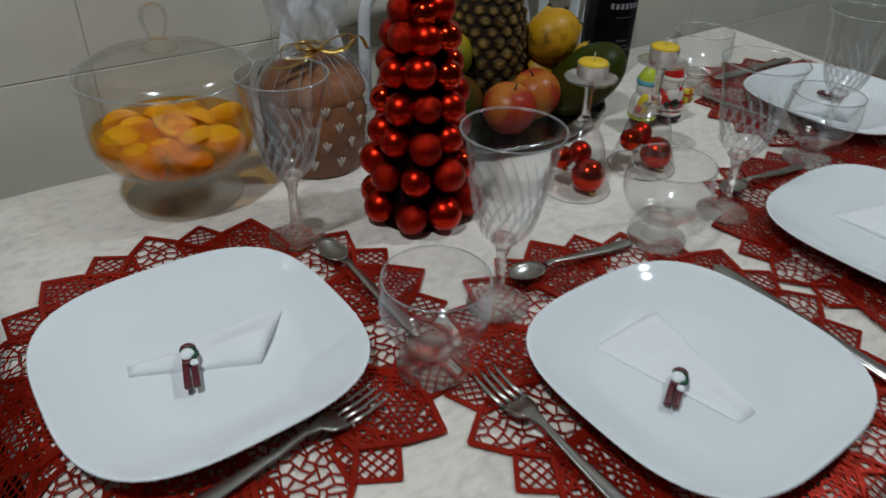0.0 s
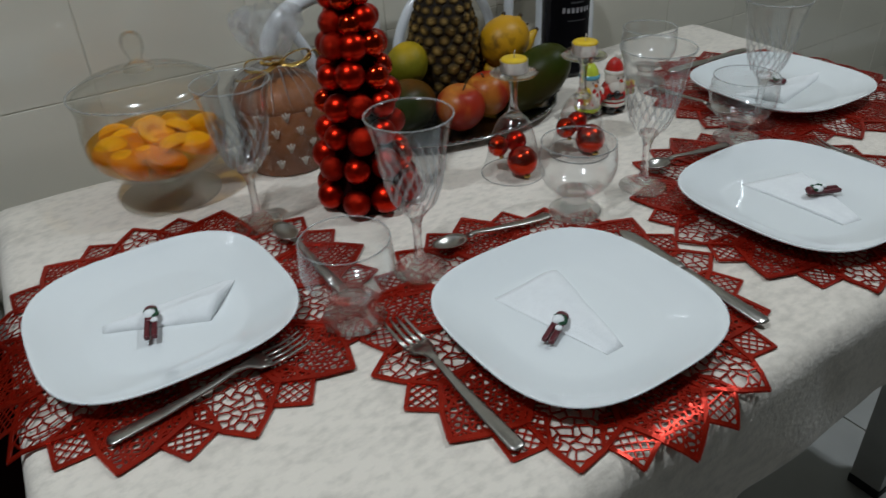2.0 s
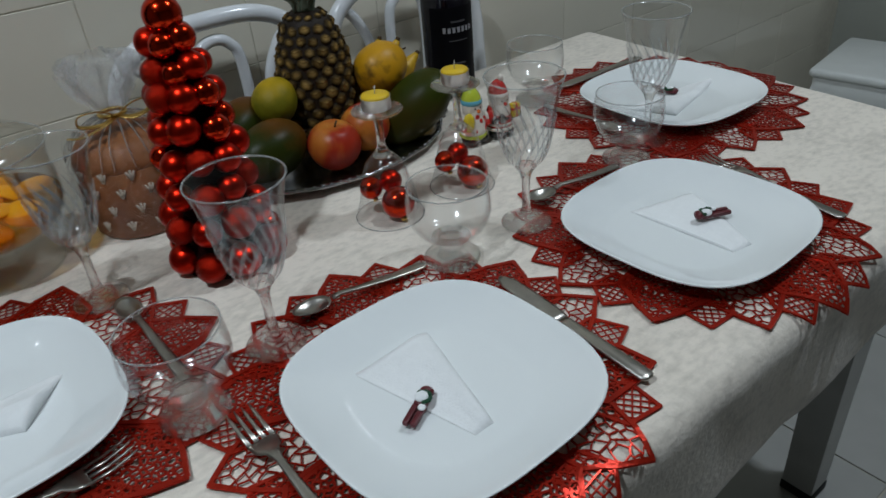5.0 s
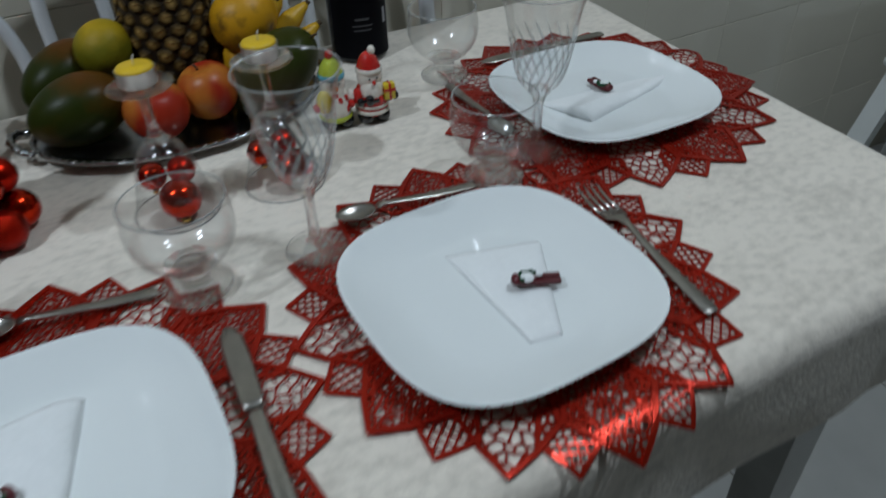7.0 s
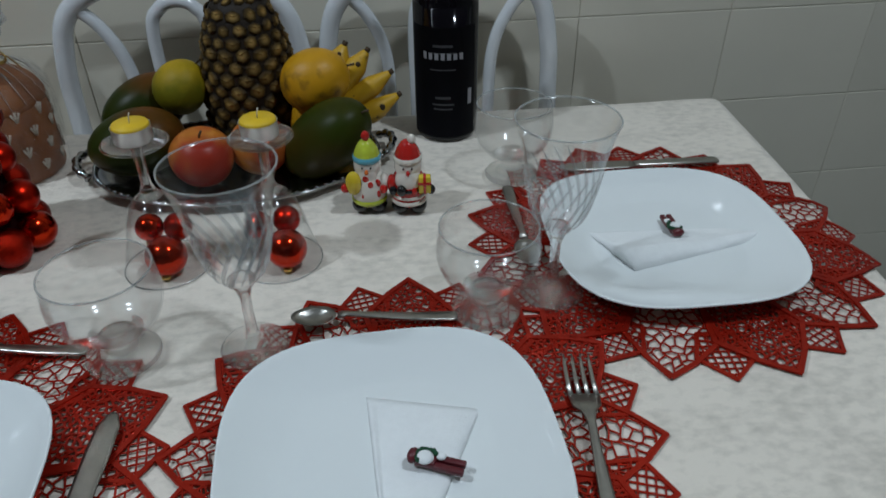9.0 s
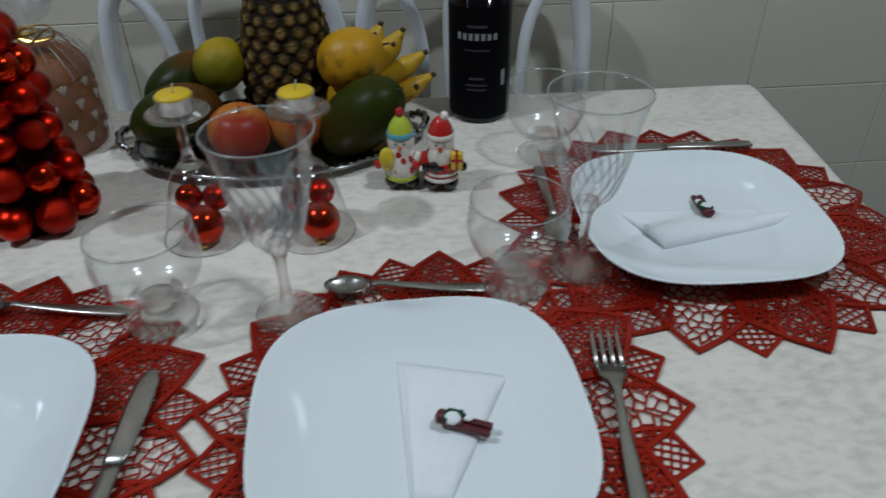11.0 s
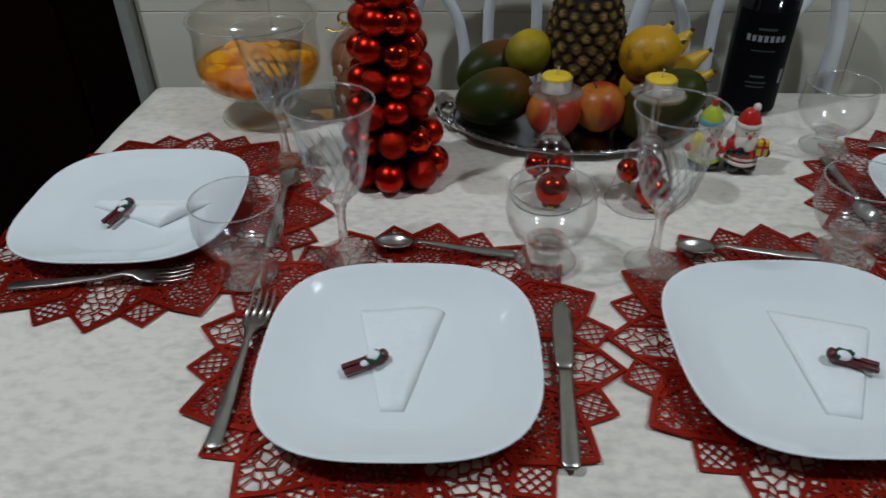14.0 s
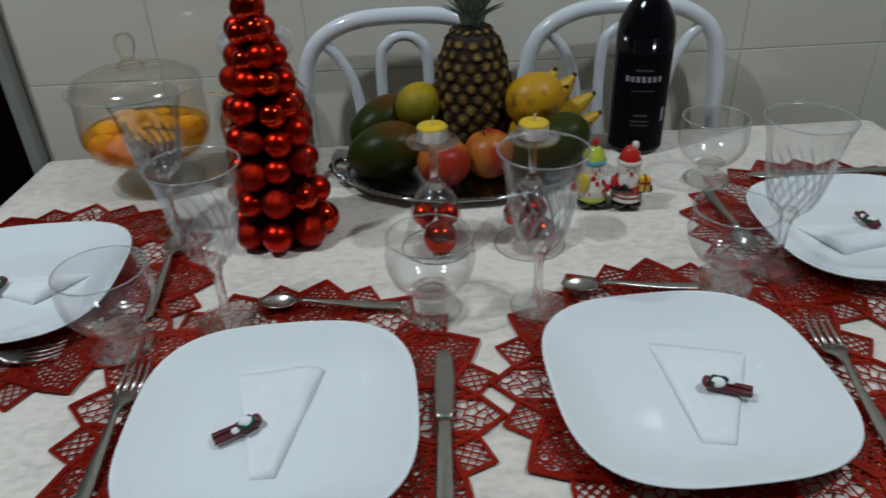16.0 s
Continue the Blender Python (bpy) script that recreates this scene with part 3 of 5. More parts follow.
def petal(kind, cx, cy, angle, lift, rng, size, squeeze):
    """Openwork petal of cut foil: a broad border with a net of thin bars inside."""
    poly = [(x * size, y * size) for x, y in petal_outline(kind)]
    extent = (0.08, 0.22)
    b = bmesh.new()
    ca, sa = math.cos(angle - math.pi / 2), math.sin(angle - math.pi / 2)

    def put(x, y, h):
        wx, wy = cx + (x * ca - y * sa) * squeeze, cy + x * sa + y * ca
        sag = 0.0
        X, Y, Z = drape(wx, wy, TABLE_Z + lift + h + sag, 0.045)
        return b.verts.new((X, Y, Z))

    def bar(p, q, w, h0, h1):
        L = math.hypot(q[0] - p[0], q[1] - p[1])
        if L < 1e-5:
            return
        nx, ny = -(q[1] - p[1]) / L * w / 2, (q[0] - p[0]) / L * w / 2
        steps = max(1, int(L / 0.012))
        prev = None
        for s in range(steps + 1):
            t = s / steps
            x, y = p[0] + (q[0] - p[0]) * t, p[1] + (q[1] - p[1]) * t
            ring = [put(x + nx, y + ny, h0), put(x + nx * 0.8, y + ny * 0.8, h1), put(x - nx * 0.8, y - ny * 0.8, h1), put(x - nx, y - ny, h0)]
            if prev:
                for k in range(3):
                    b.faces.new((prev[k], prev[k + 1], ring[k + 1], ring[k]))
            prev = ring

    if kind == "lattice":
        lines, width = lattice_lines(0.0066, extent), 0.0016
    elif kind == "fan":
        lines, width = web_lines(0.0115, extent, 0.28, rng), 0.0016
    else:
        lines, width = web_lines(0.0072, extent, 0.32, rng), 0.0024
    for p, q in lines:
        cut = cut_line(p, q, poly)
        if cut:
            bar(*cut, width, 0.0, 0.0007 + rng.uniform(0, 0.0003))
    border = {"lattice": 0.0042, "fan": 0.005, "dense": 0.0055}[kind]
    n = len(poly)
    for i in range(n):
        a, c = poly[i], poly[(i + 1) % n]
        d = math.hypot(c[0] - a[0], c[1] - a[1])
        e = border * 0.25 / d
        bar((a[0] - (c[0] - a[0]) * e, a[1] - (c[1] - a[1]) * e), (c[0] + (c[0] - a[0]) * e, c[1] + (c[1] - a[1]) * e), border, 0.0, 0.0012 + 0.00008 * i)
    return b


def placemat(cx, cy, start, seed, size, squeeze=1.0):
    rng = random.Random(seed)
    mat = thing("placemat", "round red metallic placemat of cut-out lace petals", "placemat", None, "placemats")
    part("centre_disc", lathe([(0, 0.0012), (0.104, 0.0012), (0.106, 0.0)], 48, None, (cx, cy, TABLE_Z + 0.002)), M_MAT, mat, smooth=False)
    for i in range(24):
        kind = ("dense", "lattice", "fan", "lattice")[i % 4]
        a = math.radians(start + 15 * i)
        lift = {"dense": 0.0028, "lattice": 0.0018, "fan": 0.0022}[kind]
        part("petal", petal(kind, cx, cy, a, lift, rng, size, squeeze), M_MAT, mat, smooth=False)


placemat(0.135, 0.434, 60, 1, 0.98)
placemat(0.432, 0.219, 23, 2, 0.965, 0.972)
placemat(0.795, 0.221, 26, 3, 0.965, 0.935)
placemat(1.071, 0.449, -80, 4, 0.985)


# ---- glasses ----
def stemware(scale=1.0, foot_r=0.031, rim_r=0.048):
    foot = [(0, 0.0), (foot_r * 0.9, 0.0), (foot_r, 0.0012), (foot_r * 0.97, 0.0026), (foot_r * 0.6, 0.004), (0.011, 0.0075), (0.0065, 0.013)]
    stem = [(0.0065, 0.013), (0.0048, 0.022), (0.0043, 0.04), (0.0048, 0.056), (0.0075, 0.066), (0.0118, 0.0715), (0.0105, 0.0745), (0.005, 0.0757), (0.0, 0.076)]
    k = rim_r / 0.048
    outer = smooth_profile([(0.0115, 0.0718), (0.018 * k, 0.0765), (0.0262 * k, 0.089), (0.0322 * k, 0.109), (0.0375 * k, 0.135), (0.0424 * k, 0.158), (rim_r, 0.176)], 6)
    inner = smooth_profile([(rim_r - 0.001, 0.1762), (0.0412 * k, 0.158), (0.0363 * k, 0.135), (0.031 * k, 0.109), (0.0249 * k, 0.0905), (0.0166 * k, 0.0805), (0.009, 0.0775), (0.0, 0.0765)], 6)
    sc = lambda pr: [(r, z * scale) for r, z in pr]
    return sc(foot), sc(stem), sc(outer), sc(outer + inner)


def cut_mesh(outer):
    """One leaf-shaped, slightly raised cut that climbs the bowl with a twist."""
    b = bmesh.new()
    n = 12

    def radius(z):
        for (r0, z0), (r1, z1) in zip(outer, outer[1:]):
            if z0 <= z <= z1:
                return r0 + (r1 - r0) * (z - z0) / max(1e-6, z1 - z0)
        return outer[-1][0]

    rows = []
    for i in range(n + 1):
        t = i / n
        z = 0.0775 + 0.053 * t
        r, a = radius(z), 0.85 * t
        w = 0.0021 * math.sin(math.pi * min(1, 0.12 + 0.88 * t)) ** 0.8 * (0.65 + 0.35 * t) + 0.00015
        row = []
        for u, h in ((-1, 0.0), (-0.5, 0.0007), (0, 0.001), (0.5, 0.0007), (1, 0.0)):
            aa = a + u * w / r
            row.append((b.verts.new(((r + 0.0002 + h) * math.cos(aa), (r + 0.0002 + h) * math.sin(aa), z)), b.verts.new(((r + 0.00012) * math.cos(aa), (r + 0.00012) * math.sin(aa), z))))
        rows.append(row)
    for p, q in zip(rows, rows[1:]):
        for k in range(4):
            b.faces.new((p[k][0], p[k + 1][0], q[k + 1][0], q[k][0]))
            b.faces.new((p[k][1], q[k][1], q[k + 1][1], p[k + 1][1]))
        for k in (0, 4):
            b.faces.new((p[k][0], q[k][0], q[k][1], p[k][1]))
    for row in (rows[0], rows[-1]):
        for k in range(4):
            b.faces.new((row[k][0], row[k][1], row[k + 1][1], row[k + 1][0]))
    return b


def stem_parts(g, scale, foot_r, rim_r, cuts):
    foot, stem, outer, bowl = stemware(scale, foot_r, rim_r)
    part("foot", lathe(foot, 48), M_GLASS, g)
    part("stem", lathe(stem, 40), M_GLASS, g)
    b = part("bowl", lathe(bowl, 64), M_THIN, g)
    part("rim", tube([((rim_r - 0.0005) * math.cos(2 * math.pi * k / 64), (rim_r - 0.0005) * math.sin(2 * math.pi * k / 64), 0.1762 * scale) for k in range(64)], 0.0008, 8, None, True), M_RIM, b)
    if cuts:
        src = part("cut", cut_mesh(outer), M_CUT, b)
        for k in range(1, 18):
            again("cut", src, b, pose(0, 0, 0, 0, 0, 20 * k))


def wine_glass(place, label, group):
    g = thing("wine_glass", label, "glass", place, group)
    stem_parts(g, 0.975, 0.0285, 0.0418, True)
    return g


wine = wine_glass(pose(0.26, 0.551, TABLE_Z + 0.004), "clear stemmed wine glass with twisted cut bowl, empty", "wine glasses")
for k, (gx, gy) in enumerate(((0.36, 0.353), (0.673, 0.342), (0.935, 0.379))):
    copy_thing(wine, pose(gx, gy, TABLE_Z + 0.0045, 0, 0, 40 * k))


def snifter(place):
    g = thing("dessert_glass", "clear round short-footed glass, empty", "glass", place, "footed glasses")
    foot = smooth_profile([(0, 0.001), (0.02, 0.0), (0.0285, 0.0), (0.03, 0.0025), (0.0285, 0.0055), (0.02, 0.0085), (0.0135, 0.0125)], 4)
    stem = smooth_profile([(0.0135, 0.0125), (0.0125, 0.0175), (0.0155, 0.0245)], 3) + [(0.0, 0.0255)]
    bowl = smooth_profile([(0.0156, 0.0248), (0.027, 0.0305), (0.037, 0.041), (0.0428, 0.055), (0.0438, 0.067), (0.0415, 0.0885)], 6) + smooth_profile([(0.0405, 0.0887), (0.0427, 0.067), (0.0417, 0.0555), (0.0359, 0.0422), (0.0262, 0.033), (0.014, 0.029), (0.0, 0.0282)], 6)
    part("foot", lathe(foot, 48), M_GLASS, g)
    part("stem", lathe(stem, 48), M_GLASS, g)
    bm = lathe(bowl, 48)
    for f in bm.faces:
        c = f.calc_center_median()
        f.material_index = 0 if c.z < 0.0275 else 1
    part("bowl", bm, [M_GLASS, M_THIN], g)
    part("rim", tube([(0.041 * math.cos(2 * math.pi * k / 64), 0.041 * math.sin(2 * math.pi * k / 64), 0.0886) for k in range(64)], 0.0008, 8, None, True), M_RIM, g)
    return g


short = snifter(pose(0.267, 0.321, TABLE_Z + 0.0045))
for gx, gy in ((0.567, 0.346), (0.872, 0.362), (0.943, 0.595)):
    copy_thing(short, pose(gx, gy, TABLE_Z + 0.0045))


# ---- candle holders: upturned glasses over baubles ----
def bauble(x, y, r, mat, label, z=None):
    ob = thing("bauble", label, "bauble", pose(x, y, z if z is not None else TABLE_Z + 0.001 + r, 150, 20, 40 * x), "red baubles under glasses")
    part("globe", ball(r, seg=28), mat, ob)
    part("cap", lathe([(0, r + 0.0035), (r * 0.2, r + 0.0035), (r * 0.24, r - 0.001), (r * 0.2, r * 0.94)], 12), M_GOLD, ob, "small gold cap")
    return ob


def candle_holder(x, y, turn):
    g = thing("candle_holder", "upturned clear wine glass used as candle holder", "candle holder", pose(x, y, TABLE_Z + 0.134, 180, 0, turn), "candle holders")
    stem_parts(g, 0.755, 0.029, 0.041, False)
    z = TABLE_Z + 0.1345
    c = thing("tealight", "unlit yellow tealight in an aluminium cup on upturned glass", "candle", pose(x, y, z) @ Matrix.Diagonal((0.87, 0.87, 1, 1)), "tealights")
    part("cup", lathe([(0, 0.0005), (0.0185, 0.0005), (0.019, 0.002), (0.019, 0.014), (0.0195, 0.0143), (0.0185, 0.0142), (0.0182, 0.003), (0, 0.003)], 40), M_ALU, c)
    part("wax", lathe([(0, 0.0032), (0.018, 0.0032), (0.0182, 0.0152), (0.0172, 0.0165), (0.0, 0.0163)], 40), M_WAX, c)
    part("wick", tube([(0, 0, 0.0155), (0.0005, 0.0005, 0.0215), (0.002, 0.001, 0.0255)], 0.0007, 6), M_WICK, c)
    ca, sa = math.cos(math.radians(turn)), math.sin(math.radians(turn))
    for dx, dy, r, zz, mt in ((0.004, -0.014, 0.0195, None, M_RED_SHINY), (-0.013, 0.014, 0.0135, 0.036, M_RED_SHINY), (0.014, 0.012, 0.0135, 0.036, M_RED_MATT)):
        bauble(x + dx * ca - dy * sa, y + dx * sa + dy * ca, r, mt, "red glass bauble lying under upturned glass", TABLE_Z + zz if zz else None)


candle_holder(0.579, 0.477, 0)
candle_holder(0.687, 0.471, 20)


# ---- bauble tree ----
def bauble_tree(x, y):
    rng = random.Random(7)
    t = thing("bauble_tree", "tabletop cone tree of red shiny and matt baubles", "christmas tree", pose(x, y, TABLE_Z))
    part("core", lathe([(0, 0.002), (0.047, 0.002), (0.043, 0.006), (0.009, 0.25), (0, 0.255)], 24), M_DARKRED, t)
    globes = {}
    mats = [M_RED_SHINY, M_RED_MATT, M_RED_GLITTER]
    for i, n in enumerate((8, 8, 8, 8, 7, 7, 6, 5)):
        f = i / 7
        r = 0.0182 - 0.0048 * f
        radius = 0.0485 * (1 - f) + 0.0165 * f
        z = 0.0185 + 0.0415 * i - 0.00125 * i * i
        for k in range(n):
            a = 2 * math.pi * (k + 0.16 * i) / n + rng.uniform(-0.09, 0.09)
            mi = rng.choice((0, 0, 1, 1, 2))
            size = rng.choice((0.9, 0.97, 1.02, 1.07))
            rad = radius + rng.uniform(-0.003, 0.002)
            place = pose(rad * math.cos(a), rad * math.sin(a), max(r * size, z + rng.uniform(-0.004, 0.004)), rng.uniform(0, 180), 0, rng.uniform(0, 180)) @ Matrix.Diagonal((r * size, r * size, r * size, 1))
            if mi not in globes:
                globes[mi] = part("bauble", ball(1.0, seg=24), mats[mi], t, place=place)
            else:
                again("bauble", globes[mi], t, place)
    again("bauble", globes[0], t, pose(0, 0, 0.269) @ Matrix.Diagonal((0.0185, 0.0185, 0.0185, 1)))
    return t


bauble_tree(0.396, 0.532)


# ---- covered dessert dish ----
def dessert_dish(x, y):
    d = thing("covered_dessert_dish", "footed clear glass dessert dish with domed lid", "dish", pose(x, y, TABLE_Z + 0.001))
    part("foot", lathe(smooth_profile([(0, 0.006), (0.03, 0.003), (0.058, 0.0), (0.062, 0.0015), (0.058, 0.0035), (0.03, 0.007), (0.016, 0.011)], 4), 56), M_DISH, d)
    part("stem", lathe(smooth_profile([(0.016, 0.011), (0.0145, 0.018), (0.017, 0.027), (0.024, 0.0325)], 4) + [(0.0, 0.0335)], 56), M_DISH, d)
    bowl = smooth_profile([(0.0242, 0.033), (0.05, 0.038), (0.073, 0.05), (0.083, 0.068), (0.0845, 0.09), (0.0825, 0.122), (0.087, 0.1415)], 6) + smooth_profile([(0.086, 0.1417), (0.0813, 0.122), (0.0832, 0.09), (0.0817, 0.069), (0.0717, 0.0525), (0.049, 0.0415), (0.02, 0.0375), (0.0, 0.037)], 6)
    part("bowl", lathe(bowl, 64), M_THINDISH, d)
    part("rim", tube([(0.0865 * math.cos(2 * math.pi * k / 72), 0.0865 * math.sin(2 * math.pi * k / 72), 0.1416) for k in range(72)], 0.0011, 8, None, True), M_RIM, d)
    lid = part("lid", lathe(smooth_profile([(0.0, 0.1626), (0.03, 0.162), (0.055, 0.158), (0.073, 0.1505), (0.081, 0.1415), (0.0818, 0.137)], 5) + smooth_profile([(0.0803, 0.137), (0.0795, 0.1413), (0.072, 0.1493), (0.0545, 0.1566), (0.03, 0.1605), (0.0, 0.161)], 5), 64), M_THINDISH, d, "clear domed glass lid")
    part("knob", lathe(smooth_profile([(0.0, 0.1626), (0.017, 0.1626), (0.0165, 0.1672), (0.009, 0.1722), (0.0085, 0.1772), (0.0125, 0.1872), (0.013, 0.1972), (0.0085, 0.2052), (0, 0.2072)], 4), 32), M_DISH, lid)
    s = thing("fruit_compote", "orange syrup with peach halves in the glass dish", "dessert", pose(x, y, TABLE_Z + 0.001))
    part("syrup", lathe(smooth_profile([(0, 0.0385), (0.02, 0.039), (0.0485, 0.043), (0.071, 0.0538), (0.0805, 0.069), (0.0822, 0.08)], 5) + [(0.0812, 0.0808), (0, 0.0806)], 56), M_SYRUP, s, "clear orange syrup")
    rng = random.Random(5)
    src = None
    spots = [(0, 0)] + [(0.034 * math.cos(a), 0.034 * math.sin(a)) for a in (0.3, 1.5, 2.7, 3.9, 5.1)] + [(0.057 * math.cos(a), 0.057 * math.sin(a)) for a in (0.1, 0.85, 1.6, 2.35, 3.1, 3.85, 4.6, 5.4)]
    for k, (px, py) in enumerate(spots):
        b = bmesh.new()
        r = 0.02
        m = pose(px, py, (0.07 if k else 0.079) + rng.uniform(-0.003, 0.007), rng.uniform(-40, 40) + (180 if k % 3 == 0 else 0), rng.uniform(-45, 45), rng.uniform(0, 360))
        if src is None:
            lathe(smooth_profile([(0, 0.012), (0.012, 0.0105), (0.02, 0.004), (0.023, -0.004), (0.021, -0.007), (0.012, -0.004), (0.008, 0.001), (0, 0.002)], 3), 24, b)
            src = part("peach_half", b, M_PEACH, s, "orange-yellow peach half", place=m)
        else:
            b.free()
            again("peach_half", src, s, m)


dessert_dish(0.2, 0.7)


# ---- wrapped cake ----
def wrapped_cake(x, y):
    rng = random.Random(3)
    c = thing("wrapped_panettone", "tall brown cake in cellophane tied with gold ribbon", "cake", pose(x, y, TABLE_Z + 0.001))
    part("paper_case", lathe([(0, 0), (0.055, 0), (0.058, 0.003), (0.06, 0.085), (0.059, 0.086), (0.0, 0.083)], 56, wave=lambda r, z, a: r * (1 + 0.008 * math.cos(40 * a))), M_PAPERBROWN, c, "brown baking paper case")
    part("crust", lathe(smooth_profile([(0.058, 0.08), (0.06, 0.093), (0.048, 0.112), (0.025, 0.121), (0, 0.123)], 4), 40), M_PAPERBROWN, c, "brown paper over the domed top")
    src = None
    for row in range(4):
        for k in range(12):
            a = 2 * math.pi * (k + 0.5 * (row % 2)) / 12
            m = pose(0.0603 * math.cos(a), 0.0603 * math.sin(a), 0.014 + row * 0.021, 0, 0, math.degrees(a)) @ Matrix.Diagonal((1, 1.35, 1.35, 1))
            if src is None:
                b = bmesh.new()
                for t in (-0.5, 0, 0.5):
                    b2 = tube([(0.0, 0, 0), (0.0005, 0.007 * math.sin(t), 0.009 * math.cos(t))], 0.0011, 6, b)
                src = part("printed_motif", b, M_PRINT, c, "white printed sprig", place=m)
            else:
                again("printed_motif", src, c, m)

    def crinkle(r, z, a):
        return r * (1 + 0.14 * math.sin(26 * a) * max(0, (z - 0.085) / 0.05) + 0.03 * math.sin(13 * a + 30 * z) + 0.03 * noise.noise(Vector((5 * math.cos(a), 5 * math.sin(a), 40 * z))))

    part("cellophane_wrap", lathe(smooth_profile([(0.063, 0.002), (0.066, 0.04), (0.066, 0.09), (0.055, 0.118), (0.03, 0.13), (0.013, 0.138)], 7), 130, wave=crinkle), M_FILM, c, "clear crinkled cellophane")
    part("cellophane_plume", lathe(smooth_profile([(0.012, 0.138), (0.017, 0.147), (0.028, 0.162), (0.036, 0.182), (0.033, 0.202), (0.02, 0.206)], 6), 120, wave=lambda r, z, a: r * (1 + min(1, (z - 0.136) / 0.02) * (0.22 * math.sin(5 * a + 40 * z) + 0.16 * math.sin(13 * a - 60 * z) + 0.3 * noise.noise(Vector((4 * math.cos(a), 4 * math.sin(a), 60 * z)))))), M_PLUME, c, "gathered crinkled cellophane plume")
    # whitish strips along the gathers draw the film's highlight streaks
    src = None
    for k in range(22):
        m = pose(0, 0, 0, 0, 0, k * 360 / 22 + rng.uniform(-4, 4))
        if src is None:
            src = part("pleat", tube(curve_points([(0.0145, 0, 0.136), (0.03, 0.001, 0.1315), (0.05, -0.001, 0.118), (0.0655, 0.0, 0.092)], 5), lambda f: 0.0016 * (1 - 0.75 * f), 6, flat=0.5), M_PLEATGLINT, c, "cellophane pleat, whitened as its highlight streak", place=m)
        else:
            again("pleat", src, c, m)
    bow = part("bow", tube(curve_points([(0.0145 * math.cos(a), 0.0145 * math.sin(a), 0.138) for a in (0, 1.05, 2.1, 3.14, 4.2, 5.24)], 5, True), 0.0025, 8, None, True), M_GOLD, c, "gold ribbon bow")
    for s in (-1, 1):
        part("loop", tube(curve_points([(0, -0.016, 0.138), (s * 0.018, -0.022, 0.15), (s * 0.04, -0.02, 0.15), (s * 0.042, -0.018, 0.138), (s * 0.02, -0.02, 0.134), (0, -0.016, 0.138)], 6), 0.0032, 8, flat=0.3), M_GOLD, bow)
        part("tail", tube(curve_points([(0, -0.016, 0.137), (s * 0.02, -0.03, 0.135), (s * 0.045, -0.03, 0.14 + 0.01 * s), (s * 0.06, -0.025, 0.132)], 6), 0.0025, 8, flat=0.3), M_GOLD, bow)


wrapped_cake(0.362, 0.7)


# ---- fruit tray ----
TRAY = (0.63, 0.672)


def oval(ax, ay, z, seg=72, scallop=0.0):
    out = []
    for k in range(seg):
        a = 2 * math.pi * k / seg
        s = 1 + scallop * math.cos(18 * a)
        out.append((TRAY[0] + ax * s * math.cos(a), TRAY[1] + ay * s * math.sin(a), TABLE_Z + z))
    return out


tray = thing("serving_tray", "oval silver tray with beaded rim holding fruit", "tray")
part("dish", loft([oval(0.13, 0.078, 0.001), oval(0.14, 0.086, 0.002), oval(0.163, 0.108, 0.011, scallop=0.006), oval(0.165, 0.11, 0.0118, scallop=0.008), oval(0.163, 0.1085, 0.0125, scallop=0.008), oval(0.14, 0.084, 0.0045), oval(0.1, 0.05, 0.0035), oval(0.002, 0.002, 0.0035)]), M_SILVER, tray)
part("rim", tube(oval(0.1645, 0.11, 0.0125, 96, 0.008), 0.0022, 8, None, True), M_SILVER, tray, "raised beaded rim")


bead = None
for k in range(84):
    a = 2 * math.pi * k / 84
    m = pose(TRAY[0] + 0.1635 * math.cos(a), TRAY[1] + 0.109 * math.sin(a), TABLE_Z + 0.0135)
    if bead is None:
        bead = part("bead", ball(0.0028, seg=8), M_SILVER, tray, place=m)
    else:
        again("bead", bead, tray, m)
for side in (-1, 1):
    hx = TRAY[0] + side * 0.165
    loop = [(hx, TRAY[1] - 0.03, TABLE_Z + 0.013), (hx + side * 0.012, TRAY[1] - 0.022, TABLE_Z + 0.019), (hx + side * 0.018, TRAY[1], TABLE_Z + 0.022), (hx + side * 0.012, TRAY[1] + 0.022, TABLE_Z + 0.019), (hx, TRAY[1] + 0.03, TABLE_Z + 0.013)]
    part("handle", tube(curve_points(loop, 6), lambda f: 0.0045 + 0.0012 * math.cos(40 * f), 10), M_SILVER, tray, "ribbed silver handle")


